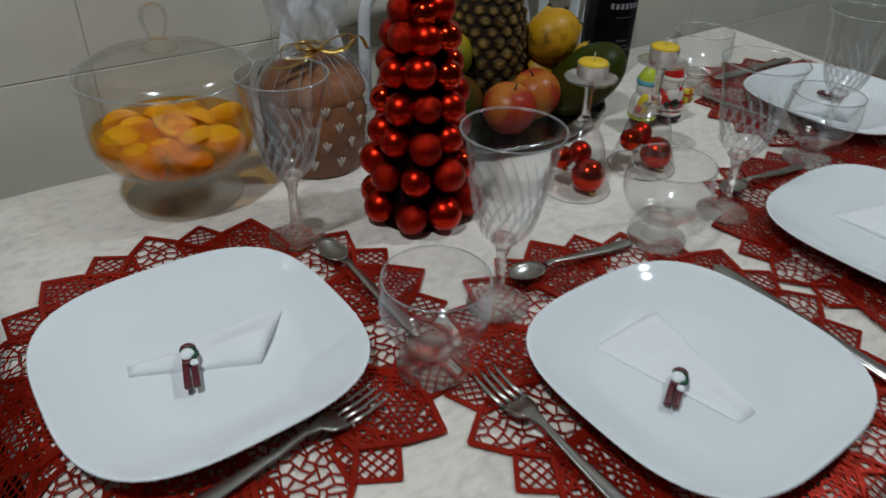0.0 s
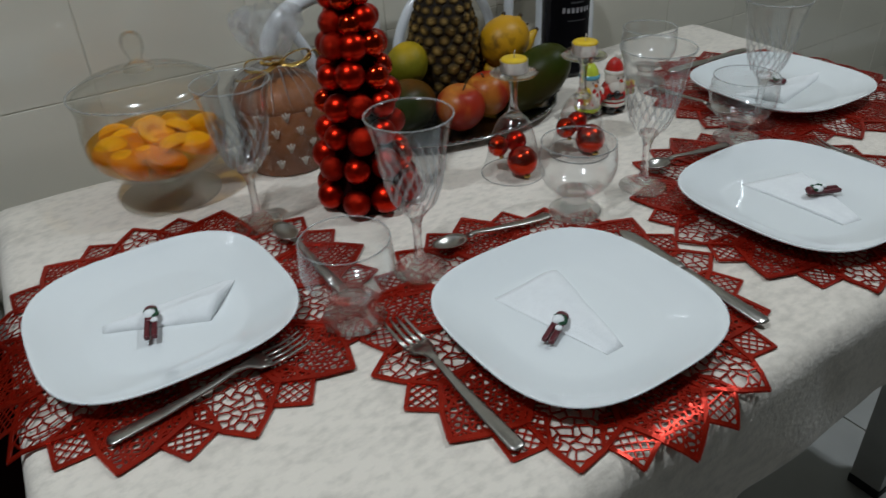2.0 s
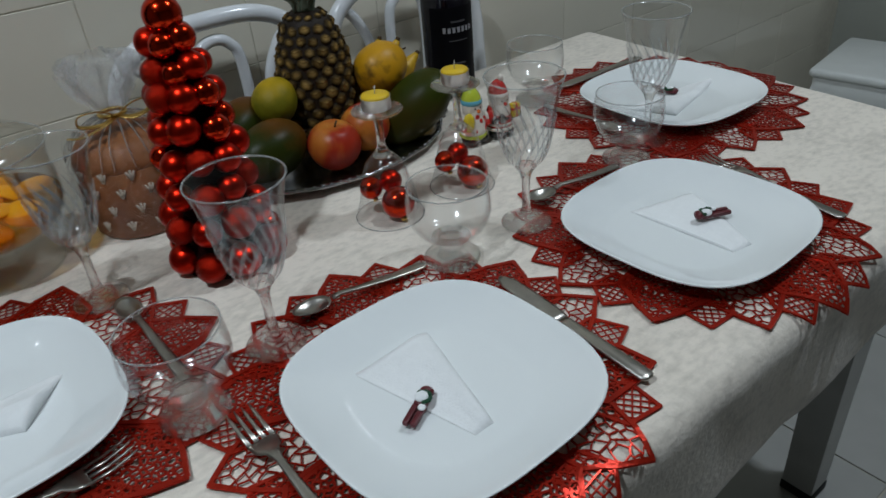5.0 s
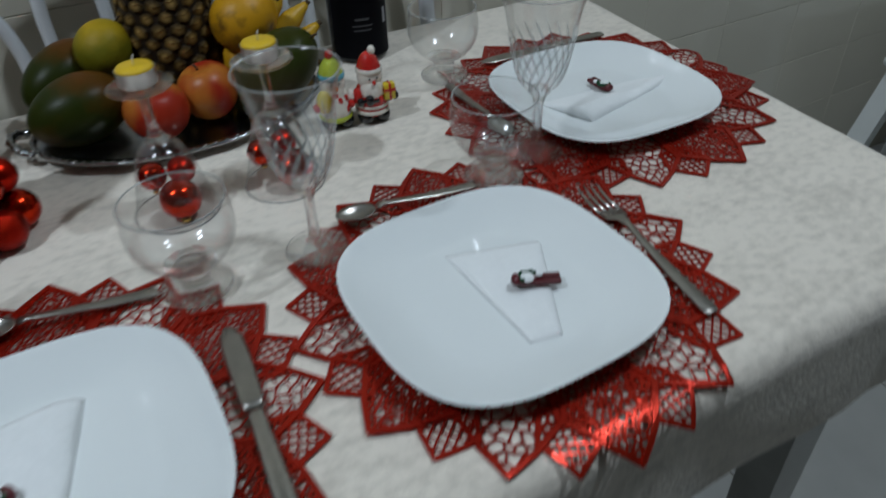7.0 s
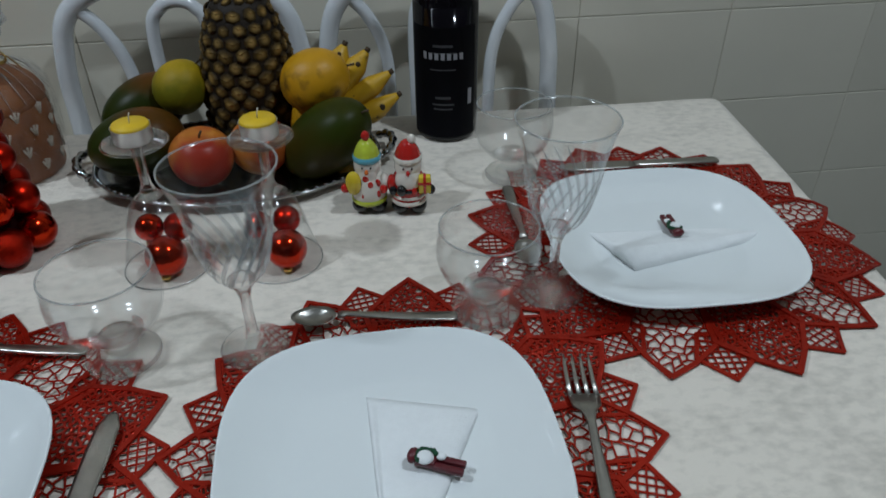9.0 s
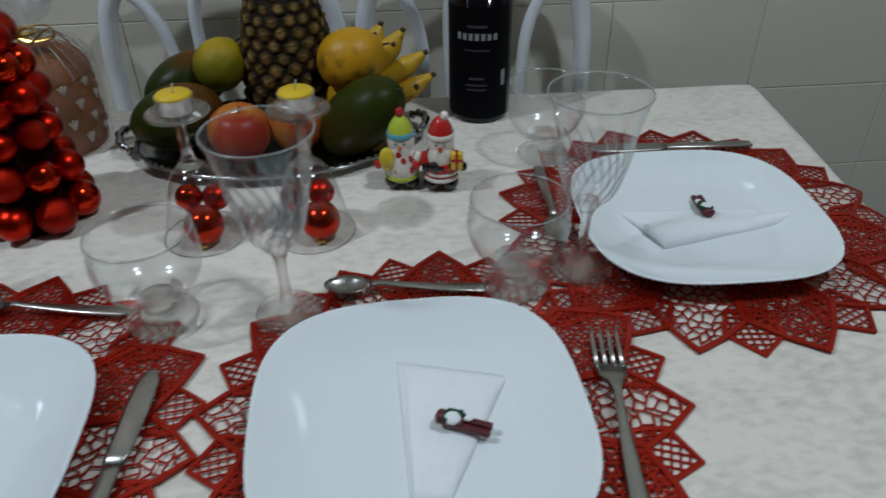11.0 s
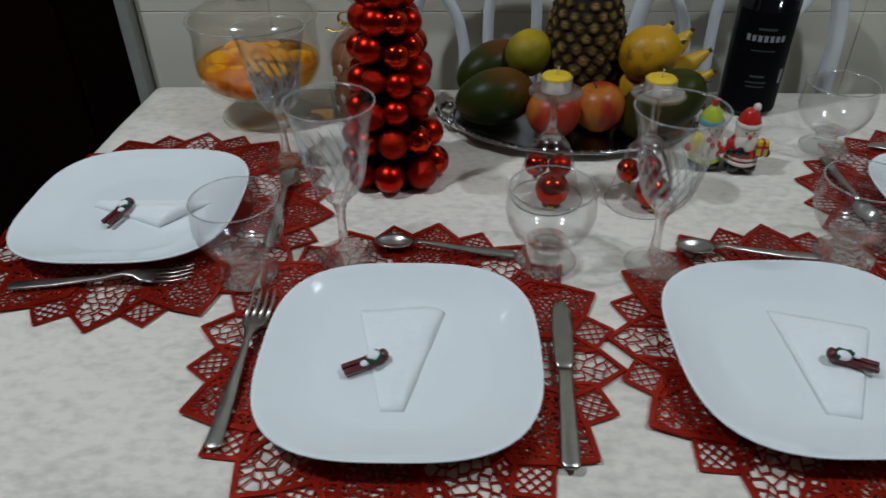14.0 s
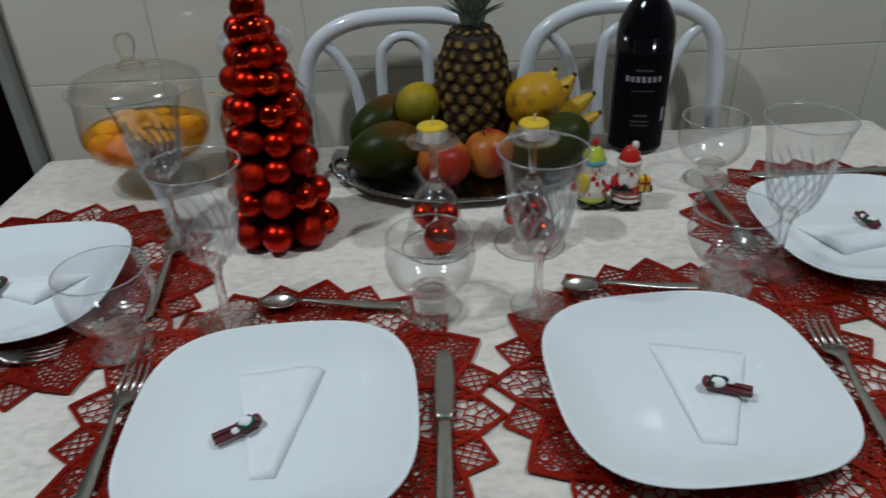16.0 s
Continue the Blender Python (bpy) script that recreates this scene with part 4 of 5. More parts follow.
def pineapple(x, y, z):
    p = thing("pineapple", "ripe brown pineapple standing with grey-green crown", "pineapple", pose(x, y, z, 0, 0, 10) @ Matrix.Diagonal((1.05, 1.05, 1.14, 1)))
    prof = [(0, 0), (0.03, 0.001), (0.046, 0.014), (0.0525, 0.04), (0.052, 0.065), (0.047, 0.1), (0.038, 0.132), (0.026, 0.153), (0.0, 0.162)]
    sm = smooth_profile(prof, 5)
    part("rind", lathe(sm, 40), M_PINE, p)

    def radius_at(h):
        for (r0, z0), (r1, z1) in zip(sm, sm[1:]):
            if z0 <= h <= z1:
                return r0 + (r1 - r0) * (h - z0) / max(1e-6, z1 - z0)
        return 0.02

    b = bmesh.new()
    hexa = [(math.cos(math.radians(60 * k + 30)), math.sin(math.radians(60 * k + 30))) for k in range(6)]
    lo = [b.verts.new((0, 0.98 * u, 1.05 * v)) for u, v in hexa]
    mid = [b.verts.new((0.3, 0.7 * u, 0.75 * v)) for u, v in hexa]
    tip = b.verts.new((0.36, 0, 0.0))
    thorn = b.verts.new((0.5, 0, 0.15))
    for k in range(6):
        n = (k + 1) % 6
        b.faces.new((lo[k], lo[n], mid[n], mid[k]))
        b.faces.new((mid[k], mid[n], thorn if k in (0, 1) else tip))
    b.faces.new((mid[0], tip, thorn))
    b.faces.new((mid[2], thorn, tip))
    src = None
    rng = random.Random(9)
    for i in range(13):
        h = 0.012 + i * 0.0118
        r = radius_at(h)
        dr = (radius_at(min(h + 0.006, 0.16)) - radius_at(max(h - 0.006, 0.003))) / 0.012
        n = 15 if r > 0.035 else 12
        s = min(0.0108, 2 * math.pi * r / n * 0.54)
        for k in range(n):
            a = 2 * math.pi * (k + 0.5 * (i % 2)) / n
            m = pose((r - 0.001) * math.cos(a), (r - 0.001) * math.sin(a), h, 0, 0, math.degrees(a)) @ pose(0, 0, 0, 0, -math.degrees(math.atan(-dr)), 0) @ pose(0, rng.uniform(-0.0012, 0.0012), rng.uniform(-0.001, 0.001), rng.uniform(-16, 16), rng.uniform(-12, 12), rng.uniform(-12, 12)) @ Matrix.Diagonal((s * rng.uniform(0.7, 1.4), s * rng.uniform(0.85, 1.05), s * rng.uniform(0.68, 0.85), 1))
            if src is None:
                src = part("eye", b, M_PINEEYE, p, "", False, m)
            else:
                again("eye", src, p, m)
    for k in range(34):
        t = k / 33
        a = 2.4 * k
        L = 0.014 + 0.05 * t
        lean = 0.026 * (1 - t) + 0.006
        pts = curve_points([(0.01 * math.cos(a), 0.01 * math.sin(a), 0.155 + 0.02 * t), (0.018 * math.cos(a), 0.018 * math.sin(a), 0.17 + 0.03 * t), ((0.014 + lean) * math.cos(a), (0.014 + lean) * math.sin(a), 0.165 + L)], 4)
        part("leaf", tube(pts, lambda f: 0.0062 * (1 - f) ** 0.7 + 0.0004, 6, flat=0.25), M_PINELEAF, p)


def simple_fruit(name, label, category, at, radii, mat, turn=(0, 0, 0), stem=True, dent=0.0, taper=0.0):
    f = thing(name, label, category, pose(*at, *turn))
    b = bmesh.new()
    prof = []
    for k in range(25):
        t = math.pi * k / 24
        r, z = math.sin(t), -math.cos(t)
        z2 = z * (1 - dent * max(0, 1 - (r / 0.5) ** 2) * (1 if z > 0 else 0.5))
        prof.append((max(0, r * (1 + taper * z)), z2))
    prof[0], prof[-1] = (0, prof[0][1]), (0, prof[-1][1])
    rng = random.Random(len(name) + int(at[0] * 1000))
    off = rng.uniform(0, 9)
    lathe(prof, 36, b, wave=lambda r, z, a: r * (1 + 0.025 * noise.noise(Vector((math.cos(a) + off, math.sin(a), z)))))
    for v in b.verts:
        v.co = Vector((v.co.x * radii[0], v.co.y * radii[1], v.co.z * radii[2]))
    part("skin", b, mat, f)
    if stem:
        top = radii[2] * (1 - dent)
        part("stem", tube([(0, 0, top - 0.002), (0.001, 0, top + 0.004), (0.003, 0.001, top + 0.008)], 0.0013, 7), M_BROWN, f)
    return f


ZT = TABLE_Z + 0.005
pineapple(0.648, 0.737, ZT)
simple_fruit("mango", "large dark green mango lying on the tray", "mango", (0.523, 0.658, ZT + 0.0405), (0.0375, 0.0375, 0.054), M_MANGODARK, (0, 82, 10), taper=0.08)
simple_fruit("mango", "dark reddish-green mango at the back of the tray", "mango", (0.52, 0.735, ZT + 0.05), (0.036, 0.034, 0.055), M_MANGODARK, (0, 75, 30), taper=0.08)
simple_fruit("mango", "green mango leaning on the tray's edge", "mango", (0.735, 0.63, ZT + 0.042), (0.038, 0.042, 0.066), M_MANGO, (15, 48, -12), taper=0.06)
simple_fruit("orange", "yellow-green orange resting on mangoes", "orange", (0.57, 0.717, ZT + 0.08), (0.0305, 0.0305, 0.033), M_LIME, (10, 40, 30), taper=-0.06)
simple_fruit("apple", "red and yellow apple on silver tray", "apple", (0.598, 0.623, ZT + 0.034), (0.035, 0.035, 0.033), M_APPLE, (10, 5, 0), dent=0.18, taper=0.08)
simple_fruit("apple", "red and yellow apple on silver tray", "apple", (0.66, 0.642, ZT + 0.034), (0.034, 0.034, 0.033), M_APPLE, (-8, 10, 130), dent=0.18, taper=0.08)
simple_fruit("yellow_melon", "small round yellow fruit resting on mango", "fruit", (0.728, 0.69, ZT + 0.089), (0.037, 0.036, 0.041), M_YELLOW, (20, 65, 20), taper=-0.05)
simple_fruit("orange", "yellow-orange fruit under the pile", "orange", (0.725, 0.705, ZT + 0.033), (0.034, 0.034, 0.033), M_YELLOW, (10, 5, 0))


def bananas(x, y, z):
    h = thing("banana_bunch", "small bunch of ripe bananas with brown spots", "bananas", pose(x, y, z))
    rng = random.Random(11)
    fingers = (((-0.002, 0.0, 0.004), (0.024, -0.006, 0.006), (0.068, -0.004, 0.03)), ((0.0, 0.008, 0.018), (0.022, 0.004, 0.03), (0.06, 0.006, 0.055)), ((-0.004, 0.012, 0.03), (0.01, 0.012, 0.05), (0.034, 0.016, 0.08)), ((-0.01, 0.014, 0.034), (-0.004, 0.02, 0.06), (0.008, 0.024, 0.086)))
    for root, mid, end in fingers:
        pts = curve_points([root, mid, end], 10)
        b = part("banana", tube(pts, lambda f: 0.0135 * min(1, 0.5 + 2.5 * f, 0.3 + 2.6 * (1 - f)), 10), M_BANANA, h)
        part("tip", tube([pts[-1], pts[-1] + (pts[-1] - pts[-2]).normalized() * 0.005], 0.0034, 7), M_BROWN, b, "dark brown tip")
        for s in range(3):
            q = pts[rng.randrange(8, 17)]
            part("spot", ball(rng.uniform(0.0022, 0.004), q + Vector((rng.uniform(-0.004, 0.004), -0.0105, 0.004)), 8, None, (1, 0.5, 1.2)), M_BROWN, b)


bananas(0.756, 0.716, TABLE_Z + 0.03)


# ---- wine bottle ----
def wine_bottle(x, y):
    g = thing("wine_bottle", "dark wine bottle with black label, unopened", "bottle", pose(x, y, TABLE_Z + 0.0015))
    part("body", lathe([(0, 0.004), (0.03, 0), (0.0375, 0.002), (0.039, 0.006), (0.039, 0.165)] + smooth_profile([(0.039, 0.165), (0.037, 0.182), (0.028, 0.2), (0.018, 0.217), (0.0145, 0.235), (0.014, 0.29)], 4) + [(0.0155, 0.291), (0.0155, 0.3), (0, 0.3)], 48), M_BOTTLE, g)

    def wrap(r, z0, z1, a0, a1, mat, label, n=20):
        b = bmesh.new()
        ring = []
        for z in (z0, z1):
            ring.append([b.verts.new((r * math.cos(a0 + (a1 - a0) * k / n), r * math.sin(a0 + (a1 - a0) * k / n), z)) for k in range(n + 1)])
        for k in range(n):
            b.faces.new((ring[0][k], ring[0][k + 1], ring[1][k + 1], ring[1][k]))
        return part("label", b, mat, g, label)

    A = math.radians(-103)
    wrap(0.0393, 0.007, 0.145, A - 1.15, A + 1.15, M_LABEL, "black paper label", 32)
    for k, hh in enumerate((0.0085, 0.0075, 0.008, 0.0085, 0.008, 0.0075, 0.008)):
        a = A + (k - 3) * 0.19
        wrap(0.0397, 0.107, 0.107 + hh, a - 0.058, a + 0.058, M_INK, "pale lettering bar", 3)
    for z, w, hh in ((0.122, 0.3, 0.003), (0.114, 0.42, 0.0015), (0.094, 0.4, 0.0015), (0.058, 0.24, 0.003), (0.05, 0.34, 0.002), (0.044, 0.3, 0.002)):
        wrap(0.0397, z, z + hh, A - w, A + w, M_INKDIM, "dim printed line", 8)
    wrap(0.0397, 0.048, 0.068, A + 0.82, A + 0.98, M_INK, "small pale seal", 3)
    part("capsule", lathe([(0.0152, 0.235), (0.0148, 0.29), (0.0162, 0.2905), (0.0162, 0.3005), (0, 0.3012)], 32), M_LABEL, g, "black foil capsule")


wine_bottle(0.886, 0.73)


# ---- ceramic figures ----
def figure(name, label, x, y, turn, hat, trim, coat, gift):
    b = bmesh.new()
    PAINTED.clear()
    for s in (-1, 1):
        ball(0.012, (s * 0.0105, -0.004, 0.008), 14, b, (0.95, 1.25, 0.7))
    paint(b, 3)
    lathe(smooth_profile([(0, 0.008), (0.016, 0.009), (0.021, 0.018), (0.0205, 0.03), (0.016, 0.042), (0, 0.046)], 4), 28, b)
    paint(b, coat)
    if coat == 1:
        lathe([(0.0212, 0.0125), (0.0224, 0.0132), (0.0224, 0.0165), (0.0212, 0.0172)], 28, b)
        lathe([(0.0212, 0.0198), (0.0224, 0.0204), (0.0223, 0.0226), (0.021, 0.0232)], 28, b)
        paint(b, 0)
        lathe([(0.0208, 0.0275), (0.0218, 0.028), (0.0214, 0.031), (0.0195, 0.0315)], 28, b)
        paint(b, 3)
        ball(0.0155, (0, -0.0075, 0.037), 20, b, (1.05, 0.85, 1.0))
        paint(b, 0)
        ball(0.0062, (-0.008, -0.0195, 0.031), 14, b)
        paint(b, 3)
        ball(0.0045, (0.007, -0.0195, 0.0285), 12, b, (0.8, 0.6, 1.2))
        paint(b, 1)
    else:
        lathe([(0.0165, 0.0085), (0.0218, 0.0125), (0.0218, 0.016), (0.02, 0.017)], 28, b)
        paint(b, 5)
    ball(0.0165, (0, -0.001, 0.051), 20, b, (1, 0.95, 0.95))
    paint(b, 0)
    ball(0.012, (0, -0.0095, 0.0415), 16, b, (1, 0.7, 1.1))
    paint(b, 0)
    lathe([(0.0152, 0.056), (0.017, 0.0575), (0.017, 0.0615), (0.0152, 0.063)], 28, b)
    paint(b, trim)
    lathe(smooth_profile([(0.0158, 0.062), (0.013, 0.069), (0.007, 0.0765), (0, 0.0795)], 4), 24, b)
    paint(b, hat)
    ball(0.0052, (0.005 if hat == 1 else 0.0, -0.001, 0.0795 if hat == 1 else 0.082), 12, b)
    paint(b, 0 if hat == 1 else 1)
    for s in (-1, 1):
        ball(0.008, (s * 0.0195, -0.006, 0.033), 14, b, (0.8, 1, 1.25))
        paint(b, coat)
        ball(0.005, (s * 0.0185, -0.0135, 0.0285), 12, b)
        paint(b, 3 if coat == 1 else 1)
        ball(0.0013, (s * 0.005, -0.0163, 0.0535), 8, b)
        paint(b, 3)
    ball(0.0026, (0, -0.0182, 0.0495), 10, b, (1, 1.5, 1))
    paint(b, 1 if coat == 1 else 6)
    if coat == 1:
        box(0.0145, 0.01, 0.0185, (gift * 0.0195, -0.0165, 0.037), 0.0015, 2, b)
        paint(b, 2)
        box(0.0034, 0.0108, 0.0192, (gift * 0.0195, -0.0165, 0.037), 0.0004, 1, b)
        box(0.0152, 0.0108, 0.0034, (gift * 0.0195, -0.0165, 0.039), 0.0004, 1, b)
        paint(b, 1)
        ball(0.0052, (gift * 0.027, -0.0155, 0.03), 12, b)
        paint(b, 3)
    else:
        ball(0.0105, (gift * 0.0165, -0.0145, 0.036), 16, b, (0.95, 0.75, 1.25))
        paint(b, 2)
        ball(0.0052, (gift * 0.027, -0.0155, 0.031), 12, b)
        for px, pz in ((-0.004, 0.023), (0.011, 0.024), (0.003, 0.0345), (0.0115, 0.0355), (-0.0015, 0.041)):
            ball(0.0042, (px, -0.0205 + abs(px) * 0.38 + max(0, pz - 0.03) * 0.3, pz), 12, b, (1, 0.45, 1.1))
        paint(b, 1)
    ob = part(name, b, [M_CERAMIC_W, M_CERAMIC_R, M_CERAMIC_Y, M_CERAMIC_B, M_CERAMIC_T, M_CERAMIC_G, M_CERAMIC_O])
    ob.matrix_basis = pose(x, y, TABLE_Z + 0.0005, 0, 0, turn) @ Matrix.Diagonal((0.88, 0.92, 1.05, 1))
    tagged(ob, label, "figurine", "ceramic figurines")


figure("ceramic_figurine", "glazed ceramic figurine with red hat and coat", 0.821, 0.546, -6, 1, 0, 1, 1)
figure("ceramic_figurine", "glazed ceramic snowman figurine with lime hat", 0.779, 0.554, -6, 5, 4, 0, -1)


# ---- napkins and clips ----
def napkin(wa, wb, na, nb, ridge, height, left, mouth, z0):
    """A napkin rolled to a loose cone between its wide end (wa, wb) and narrow end (na, nb)."""
    b = bmesh.new()
    wa, wb, na, nb = (Vector((*p, 0)) for p in (wa, wb, na, nb))
    U, V = 40, 18
    top, low = [], []
    for j in range(V + 1):
        t = j / V
        rt, rl = [], []
        for i in range(U + 1):
            u = i / U
            p = (wa.lerp(wb, u)).lerp(na.lerp(nb, u), t)
            fold = (u / ridge) ** 1.5 if u < ridge else math.sqrt(max(0.0, 1 - ((u - ridge) / (1 - ridge)) ** 2))
            end = min(1.0, mouth + (1 - mouth) * t / 0.25)
            edge = math.exp(-((u - 0.04) / 0.03) ** 2)
            pinch = 1 - 0.45 * math.exp(-((t - 0.5) / 0.13) ** 2)
            h = (height * fold * (1 - 0.55 * t) * pinch + left * edge) * end * min(1.0, (1 - t) / 0.06) + 0.0003 * noise.noise(Vector((u * 6, t * 5, ridge * 9)))
            rt.append(b.verts.new((p.x, p.y, z0 + max(0.0, h) + 0.00012)))
            rl.append(b.verts.new((p.x, p.y, z0)))
        top.append(rt)
        low.append(rl)
    for j in range(V):
        for i in range(U):
            b.faces.new((top[j][i], top[j][i + 1], top[j + 1][i + 1], top[j + 1][i]))
            b.faces.new((low[j][i], low[j + 1][i], low[j + 1][i + 1], low[j][i + 1]))
        for i in (0, U):
            b.faces.new((top[j][i], top[j + 1][i], low[j + 1][i], low[j][i]))
    for j in (0, V):
        for i in range(U):
            b.faces.new((top[j][i], top[j][i + 1], low[j][i + 1], low[j][i]))
    ob = part("napkin", b, M_NAPKIN)
    tagged(ob, "white paper napkin rolled to a cone on a plate", "napkin", "napkins")


def clip(head, tail, lift):
    """A small painted wooden clip that holds the napkin."""
    hx, hy = head
    d = Vector((tail[0] - hx, tail[1] - hy, 0))
    L = d.length
    c = thing("napkin_clip", "dark red painted wooden clip with white and green trim", "napkin clip", pose(hx, hy, TABLE_Z + lift, 0, 0, math.degrees(math.atan2(d.y, d.x))) @ Matrix.Diagonal((0.87, 0.8, 0.75, 1)), "napkin clips")
    for s in (-1, 1):
        part("prong", box(L * 0.62, 0.0062, 0.006, (L * 0.68, s * 0.0041, 0.0035), 0.0012), M_CLIP, c)
    part("jaw", box(L * 0.42, 0.0135, 0.008, (L * 0.2, 0, 0.0045), 0.002), M_CLIP, c)
    part("cap", ball(0.0068, (-0.003, 0, 0.006), 14, None, (0.7, 1.15, 0.9)), M_CLIP, c)
    part("white_bead", ball(0.0072, (0.007, -0.001, 0.0085), 16, None, (1, 1, 0.6)), M_NAPKIN, c, "white round bead")
    part("white_trim", ball(0.0042, (0.019, 0.0045, 0.008), 12, None, (1, 1, 0.6)), M_NAPKIN, c)
    rng = random.Random(2)
    b = bmesh.new()
    for k in range(9):
        a = 0.6 + k * 0.42
        ball(0.0024, (0.008 + 0.0078 * math.cos(a), 0.0078 * math.sin(a), 0.009 + rng.uniform(-0.001, 0.001)), 8, b)
    part("garland", b, M_GREEN, c, "dark green felt garland")


PZ = TABLE_Z + 0.00906
napkin((0.2, 0.452), (0.152, 0.394), (0.064, 0.449), (0.062, 0.436), 0.6, 0.013, 0.0, 1.0, PZ)
napkin((0.386, 0.262), (0.466, 0.258), (0.417, 0.139), (0.436, 0.139), 0.76, 0.0125, 0.0006, 0.6, PZ)
napkin((0.762, 0.268), (0.846, 0.244), (0.767, 0.143), (0.793, 0.138), 0.8, 0.0075, 0.0032, 0.06, PZ)
napkin((0.992, 0.46), (1.018, 0.391), (1.186, 0.444), (1.187, 0.43), 0.7, 0.012, 0.0, 1.0, PZ)
clip((0.107, 0.428), (0.095, 0.384), 0.0155)
clip((0.413, 0.194), (0.378, 0.175), 0.0125)
clip((0.794, 0.2), (0.83, 0.184), 0.0145)
clip((1.077, 0.439), (1.077, 0.475), 0.0125)


# ---- cutlery ----
def strip(stations, bm=None):
    """A bar along x: stations of (x, half width, mid height, thickness)."""
    secs = []
    for x, w, z, t in stations:
        secs.append([(x, -w, z - t * 0.2), (x, -w * 0.7, z - t / 2), (x, w * 0.7, z - t / 2), (x, w, z - t * 0.2), (x, w, z + t * 0.2), (x, w * 0.7, z + t / 2), (x, -w * 0.7, z + t / 2), (x, -w, z + t * 0.2)])
    return loft(secs, bm)


def between(a, c, z):
    d = Vector((c[0] - a[0], c[1] - a[1], 0))
    return pose(a[0], a[1], z, 0, 0, math.degrees(math.atan2(d.y, d.x))), d.length


CZ = TABLE_Z + 0.0052


def fork(tip, end):
    m, L = between(end, tip, CZ)
    f = thing("fork", "stainless steel dinner fork lying on placemat", "fork", m, "forks")
    part("handle", strip([(0, 0.0035, 0.002, 0.0012), (0.0015, 0.0055, 0.002, 0.0018), (0.005, 0.0068, 0.002, 0.0022), (L * 0.25, 0.006, 0.0024, 0.0026), (L * 0.5, 0.0036, 0.005, 0.0028), (L * 0.62, 0.003, 0.0085, 0.003), (L * 0.68, 0.0055, 0.008, 0.0024), (L * 0.72, 0.011, 0.0055, 0.002), (L * 0.79, 0.0122, 0.0035, 0.0018)]), M_STEEL, f)
    for k in range(4):
        y = (k - 1.5) * 0.0066
        b = strip([(L * 0.785, 0.0021, 0.0036, 0.0018), (L * 0.88, 0.0018, 0.003, 0.0018), (L * 0.96, 0.0014, 0.0052, 0.0015), (L, 0.0006, 0.0075, 0.001)])
        bmesh.ops.translate(b, verts=b.verts, vec=(0, y, 0))
        part("tine", b, M_STEEL, f)


def spoon(tip, end):
    m, L = between(end, tip, CZ)
    f = thing("spoon", "stainless steel spoon lying on placemat", "spoon", m, "spoons")
    part("handle", strip([(0, 0.003, 0.0022, 0.0012), (0.0015, 0.005, 0.0022, 0.0018), (0.005, 0.0062, 0.0022, 0.0022), (L * 0.25, 0.0055, 0.0028, 0.003), (L * 0.5, 0.004, 0.006, 0.003), (L * 0.66, 0.003, 0.0088, 0.003), (L * 0.72, 0.0045, 0.0075, 0.0024)]), M_STEEL, f)
    b = bmesh.new()
    rings_t, rings_b = [], []
    n, cx, ax, ay = 28, L * 0.865, L * 0.135, 0.0125
    for s in (1.0, 0.8, 0.55, 0.25):
        rings_t.append([(cx + ax * s * math.cos(2 * math.pi * k / n), ay * s * (1 - 0.12 * math.cos(2 * math.pi * k / n)) * math.sin(2 * math.pi * k / n), 0.0078 - 0.0062 * (1 - s * s)) for k in range(n)])
    for s in (0.25, 0.55, 0.8, 1.0):
        rings_b.append([(x, y, z - 0.0011) for x, y, z in rings_t[(0.25, 0.55, 0.8, 1.0).index(s) * -1 + 3]])
    loft(rings_b[::-1][::-1] + rings_t, b)
    part("bowl", b, M_STEEL, f)


def knife(tip, end):
    m, L = between(end, tip, CZ)
    f = thing("table_knife", "stainless steel table knife lying on placemat", "knife", m, "knives")
    part("handle", strip([(0, 0.004, 0.003, 0.0018), (0.0015, 0.006, 0.003, 0.0028), (0.005, 0.0076, 0.003, 0.0036), (L * 0.3, 0.0068, 0.003, 0.0042), (L * 0.5, 0.0058, 0.003, 0.0045), (L * 0.53, 0.006, 0.003, 0.003)]), M_STEEL, f)
    b = strip([(L * 0.525, 0.006, 0.003, 0.0024), (L * 0.58, 0.0085, 0.003, 0.0016), (L * 0.8, 0.0095, 0.003, 0.0014), (L * 0.93, 0.0085, 0.003, 0.0012), (L * 0.985, 0.0045, 0.003, 0.001), (L, 0.0015, 0.003, 0.0008)])
    part("blade", b, M_STEEL, f)


fork((0.292, 0.29), (0.293, 0.102))
fork((0.931, 0.288), (0.909, 0.1))
fork((0.214, 0.316), (0.036, 0.294))
knife((0.574, 0.28), (0.562, 0.088))
knife((1.0, 0.597), (1.19, 0.588))
spoon((0.389, 0.372), (0.536, 0.354))
spoon((0.702, 0.367), (0.845, 0.354))
spoon((0.273, 0.524), (0.277, 0.362))
spoon((0.924, 0.412), (0.932, 0.565))

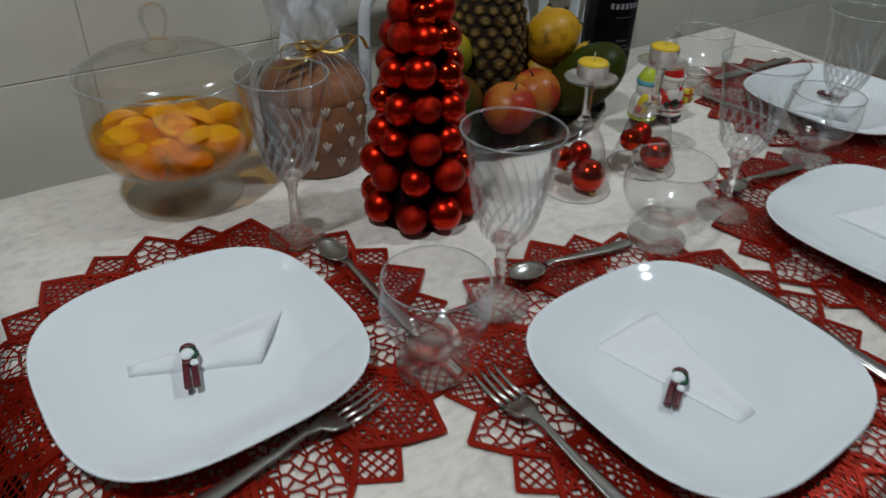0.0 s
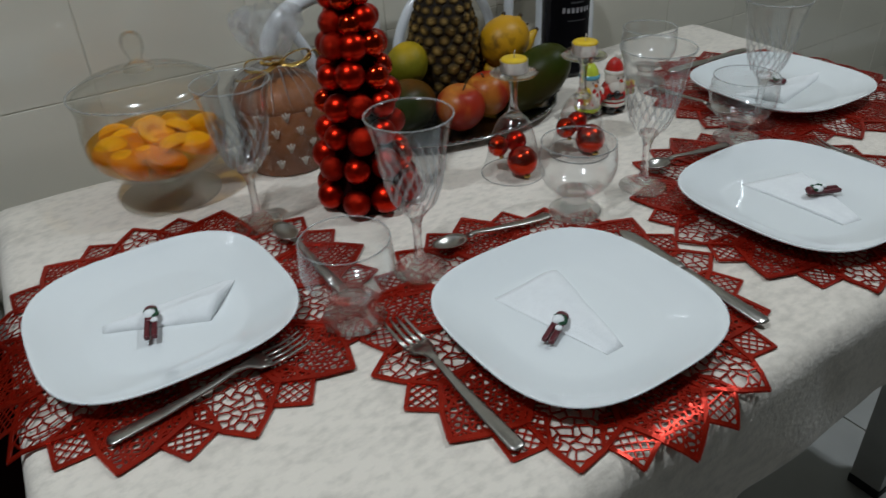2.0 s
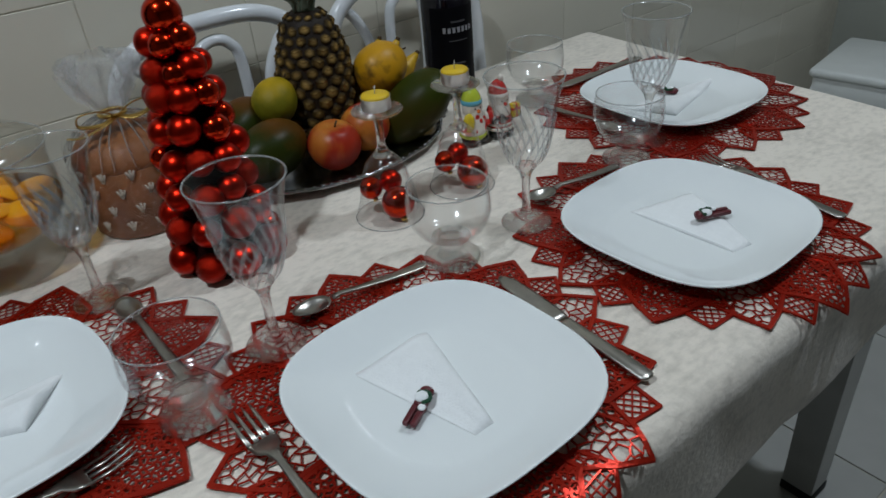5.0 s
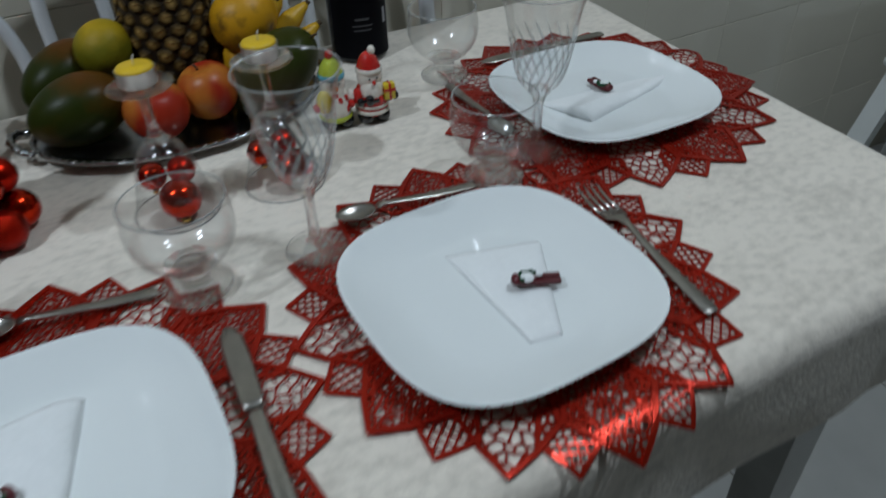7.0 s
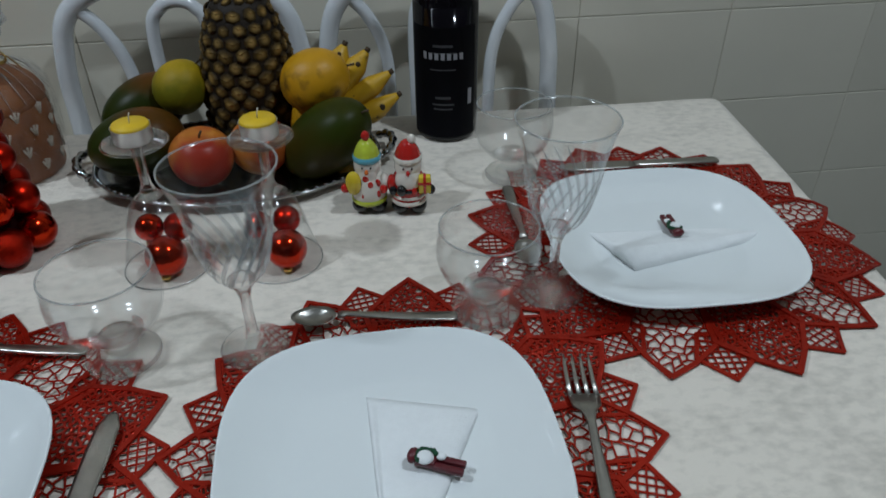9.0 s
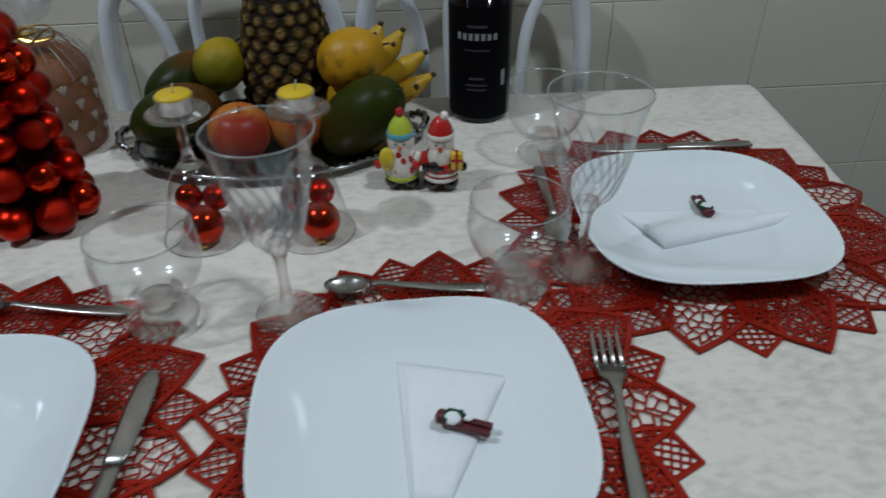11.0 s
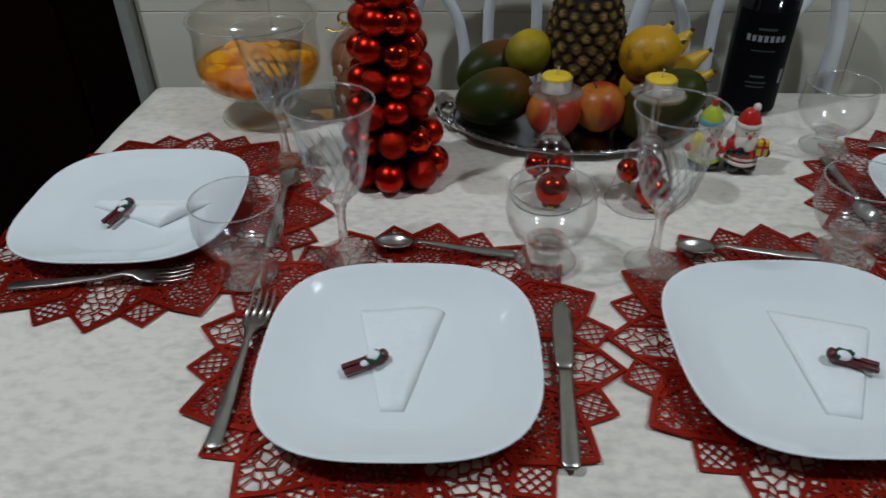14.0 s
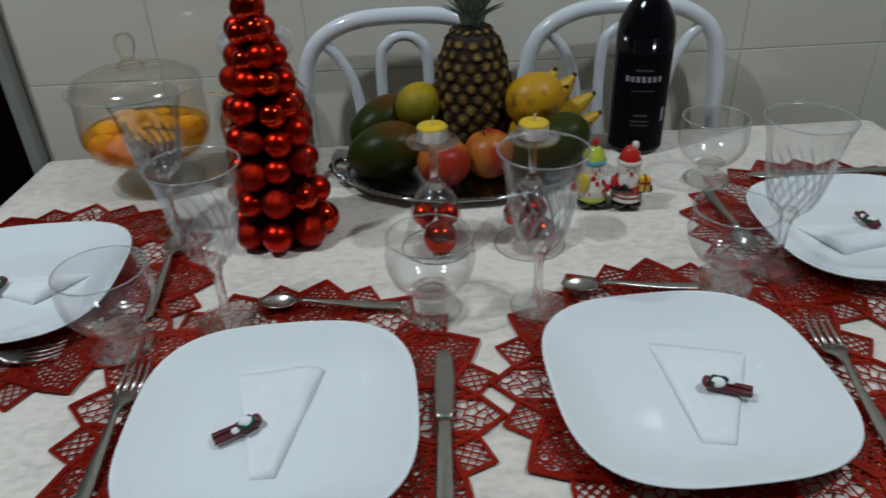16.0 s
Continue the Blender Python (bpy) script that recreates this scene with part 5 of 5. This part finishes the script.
# ---- plastic stool by the side wall ----
stool = thing("stool", "white plastic stool standing near the side wall", "stool", pose(2.4, 0.62, 0, 0, 0, 8) @ Matrix.Diagonal((1, 1, 0.89, 1)))
part("seat", box(0.34, 0.34, 0.03, (0, 0, 0.46), 0.012, 3), M_PLASTIC, stool)
part("apron", box(0.32, 0.32, 0.075, (0, 0, 0.41), 0.01, 2), M_PLASTIC, stool)
for sx in (-1, 1):
    for sy in (-1, 1):
        part("leg", loft([[(sx * (0.132 + 0.06 * (1 - z / 0.43)) + dx * 0.024, sy * (0.132 + 0.06 * (1 - z / 0.43)) + dy * 0.024, z) for dx, dy in ((-1, -1), (1, -1), (1, 1), (-1, 1))] for z in (0, 0.43)]), M_PLASTIC, stool, smooth=False)

# ---- wall and floor tiles ----
TW, TH, JOINT = 0.2335, 0.1465, 0.0013


def tile_row(name, count_x, count_y, place_at, size, mat, parent):
    src = None
    for j in range(count_y):
        for i in range(count_x):
            m = place_at(i, j)
            if m is None:
                continue
            if src is None:
                src = part(name, box(*size, bevel=0.0008, seg=1), mat, parent, "", False, m)
            else:
                again(name, src, parent, m)


X_FIRST, Z_FIRST = -0.063, 0.832 - 6 * TH
inv = wall_north.matrix_basis.inverted()


def wall_tile(i, j):
    x, z = X_FIRST + (i + 0.5) * TW, Z_FIRST + (j + 0.5) * TH
    if z > 2.0 or x - TW / 2 < DOOR_X - 0.001 or z < 0.02:
        return None
    return pose(x - wall_north.location.x, WALL_Y + 0.006 - wall_north.location.y, z - wall_north.location.z)


tile_row("tile", 11, 14, wall_tile, (TW - JOINT, 0.012, TH - JOINT), M_TILE, wall_north)
cut_w = X_FIRST + TW - DOOR_X
tile_row("cut_tile", 1, 14, lambda i, j: pose(DOOR_X + cut_w / 2 - wall_north.location.x, WALL_Y + 0.006 - wall_north.location.y, Z_FIRST + (j + 0.5) * TH - wall_north.location.z) if 0.02 < Z_FIRST + (j + 0.5) * TH < 2.0 else None, (cut_w - JOINT, 0.012, TH - JOINT), M_TILE, wall_north)

FT = 0.42


def floor_tile(i, j):
    x, y = X0 + (i + 0.5) * FT, WALL_Y - (j + 0.5) * FT
    return pose(x - floor.location.x, y - floor.location.y, -0.006 - floor.location.z)


tile_row("tile", 11, 8, floor_tile, (FT - 0.004, FT - 0.004, 0.012), M_FLOOR, floor)
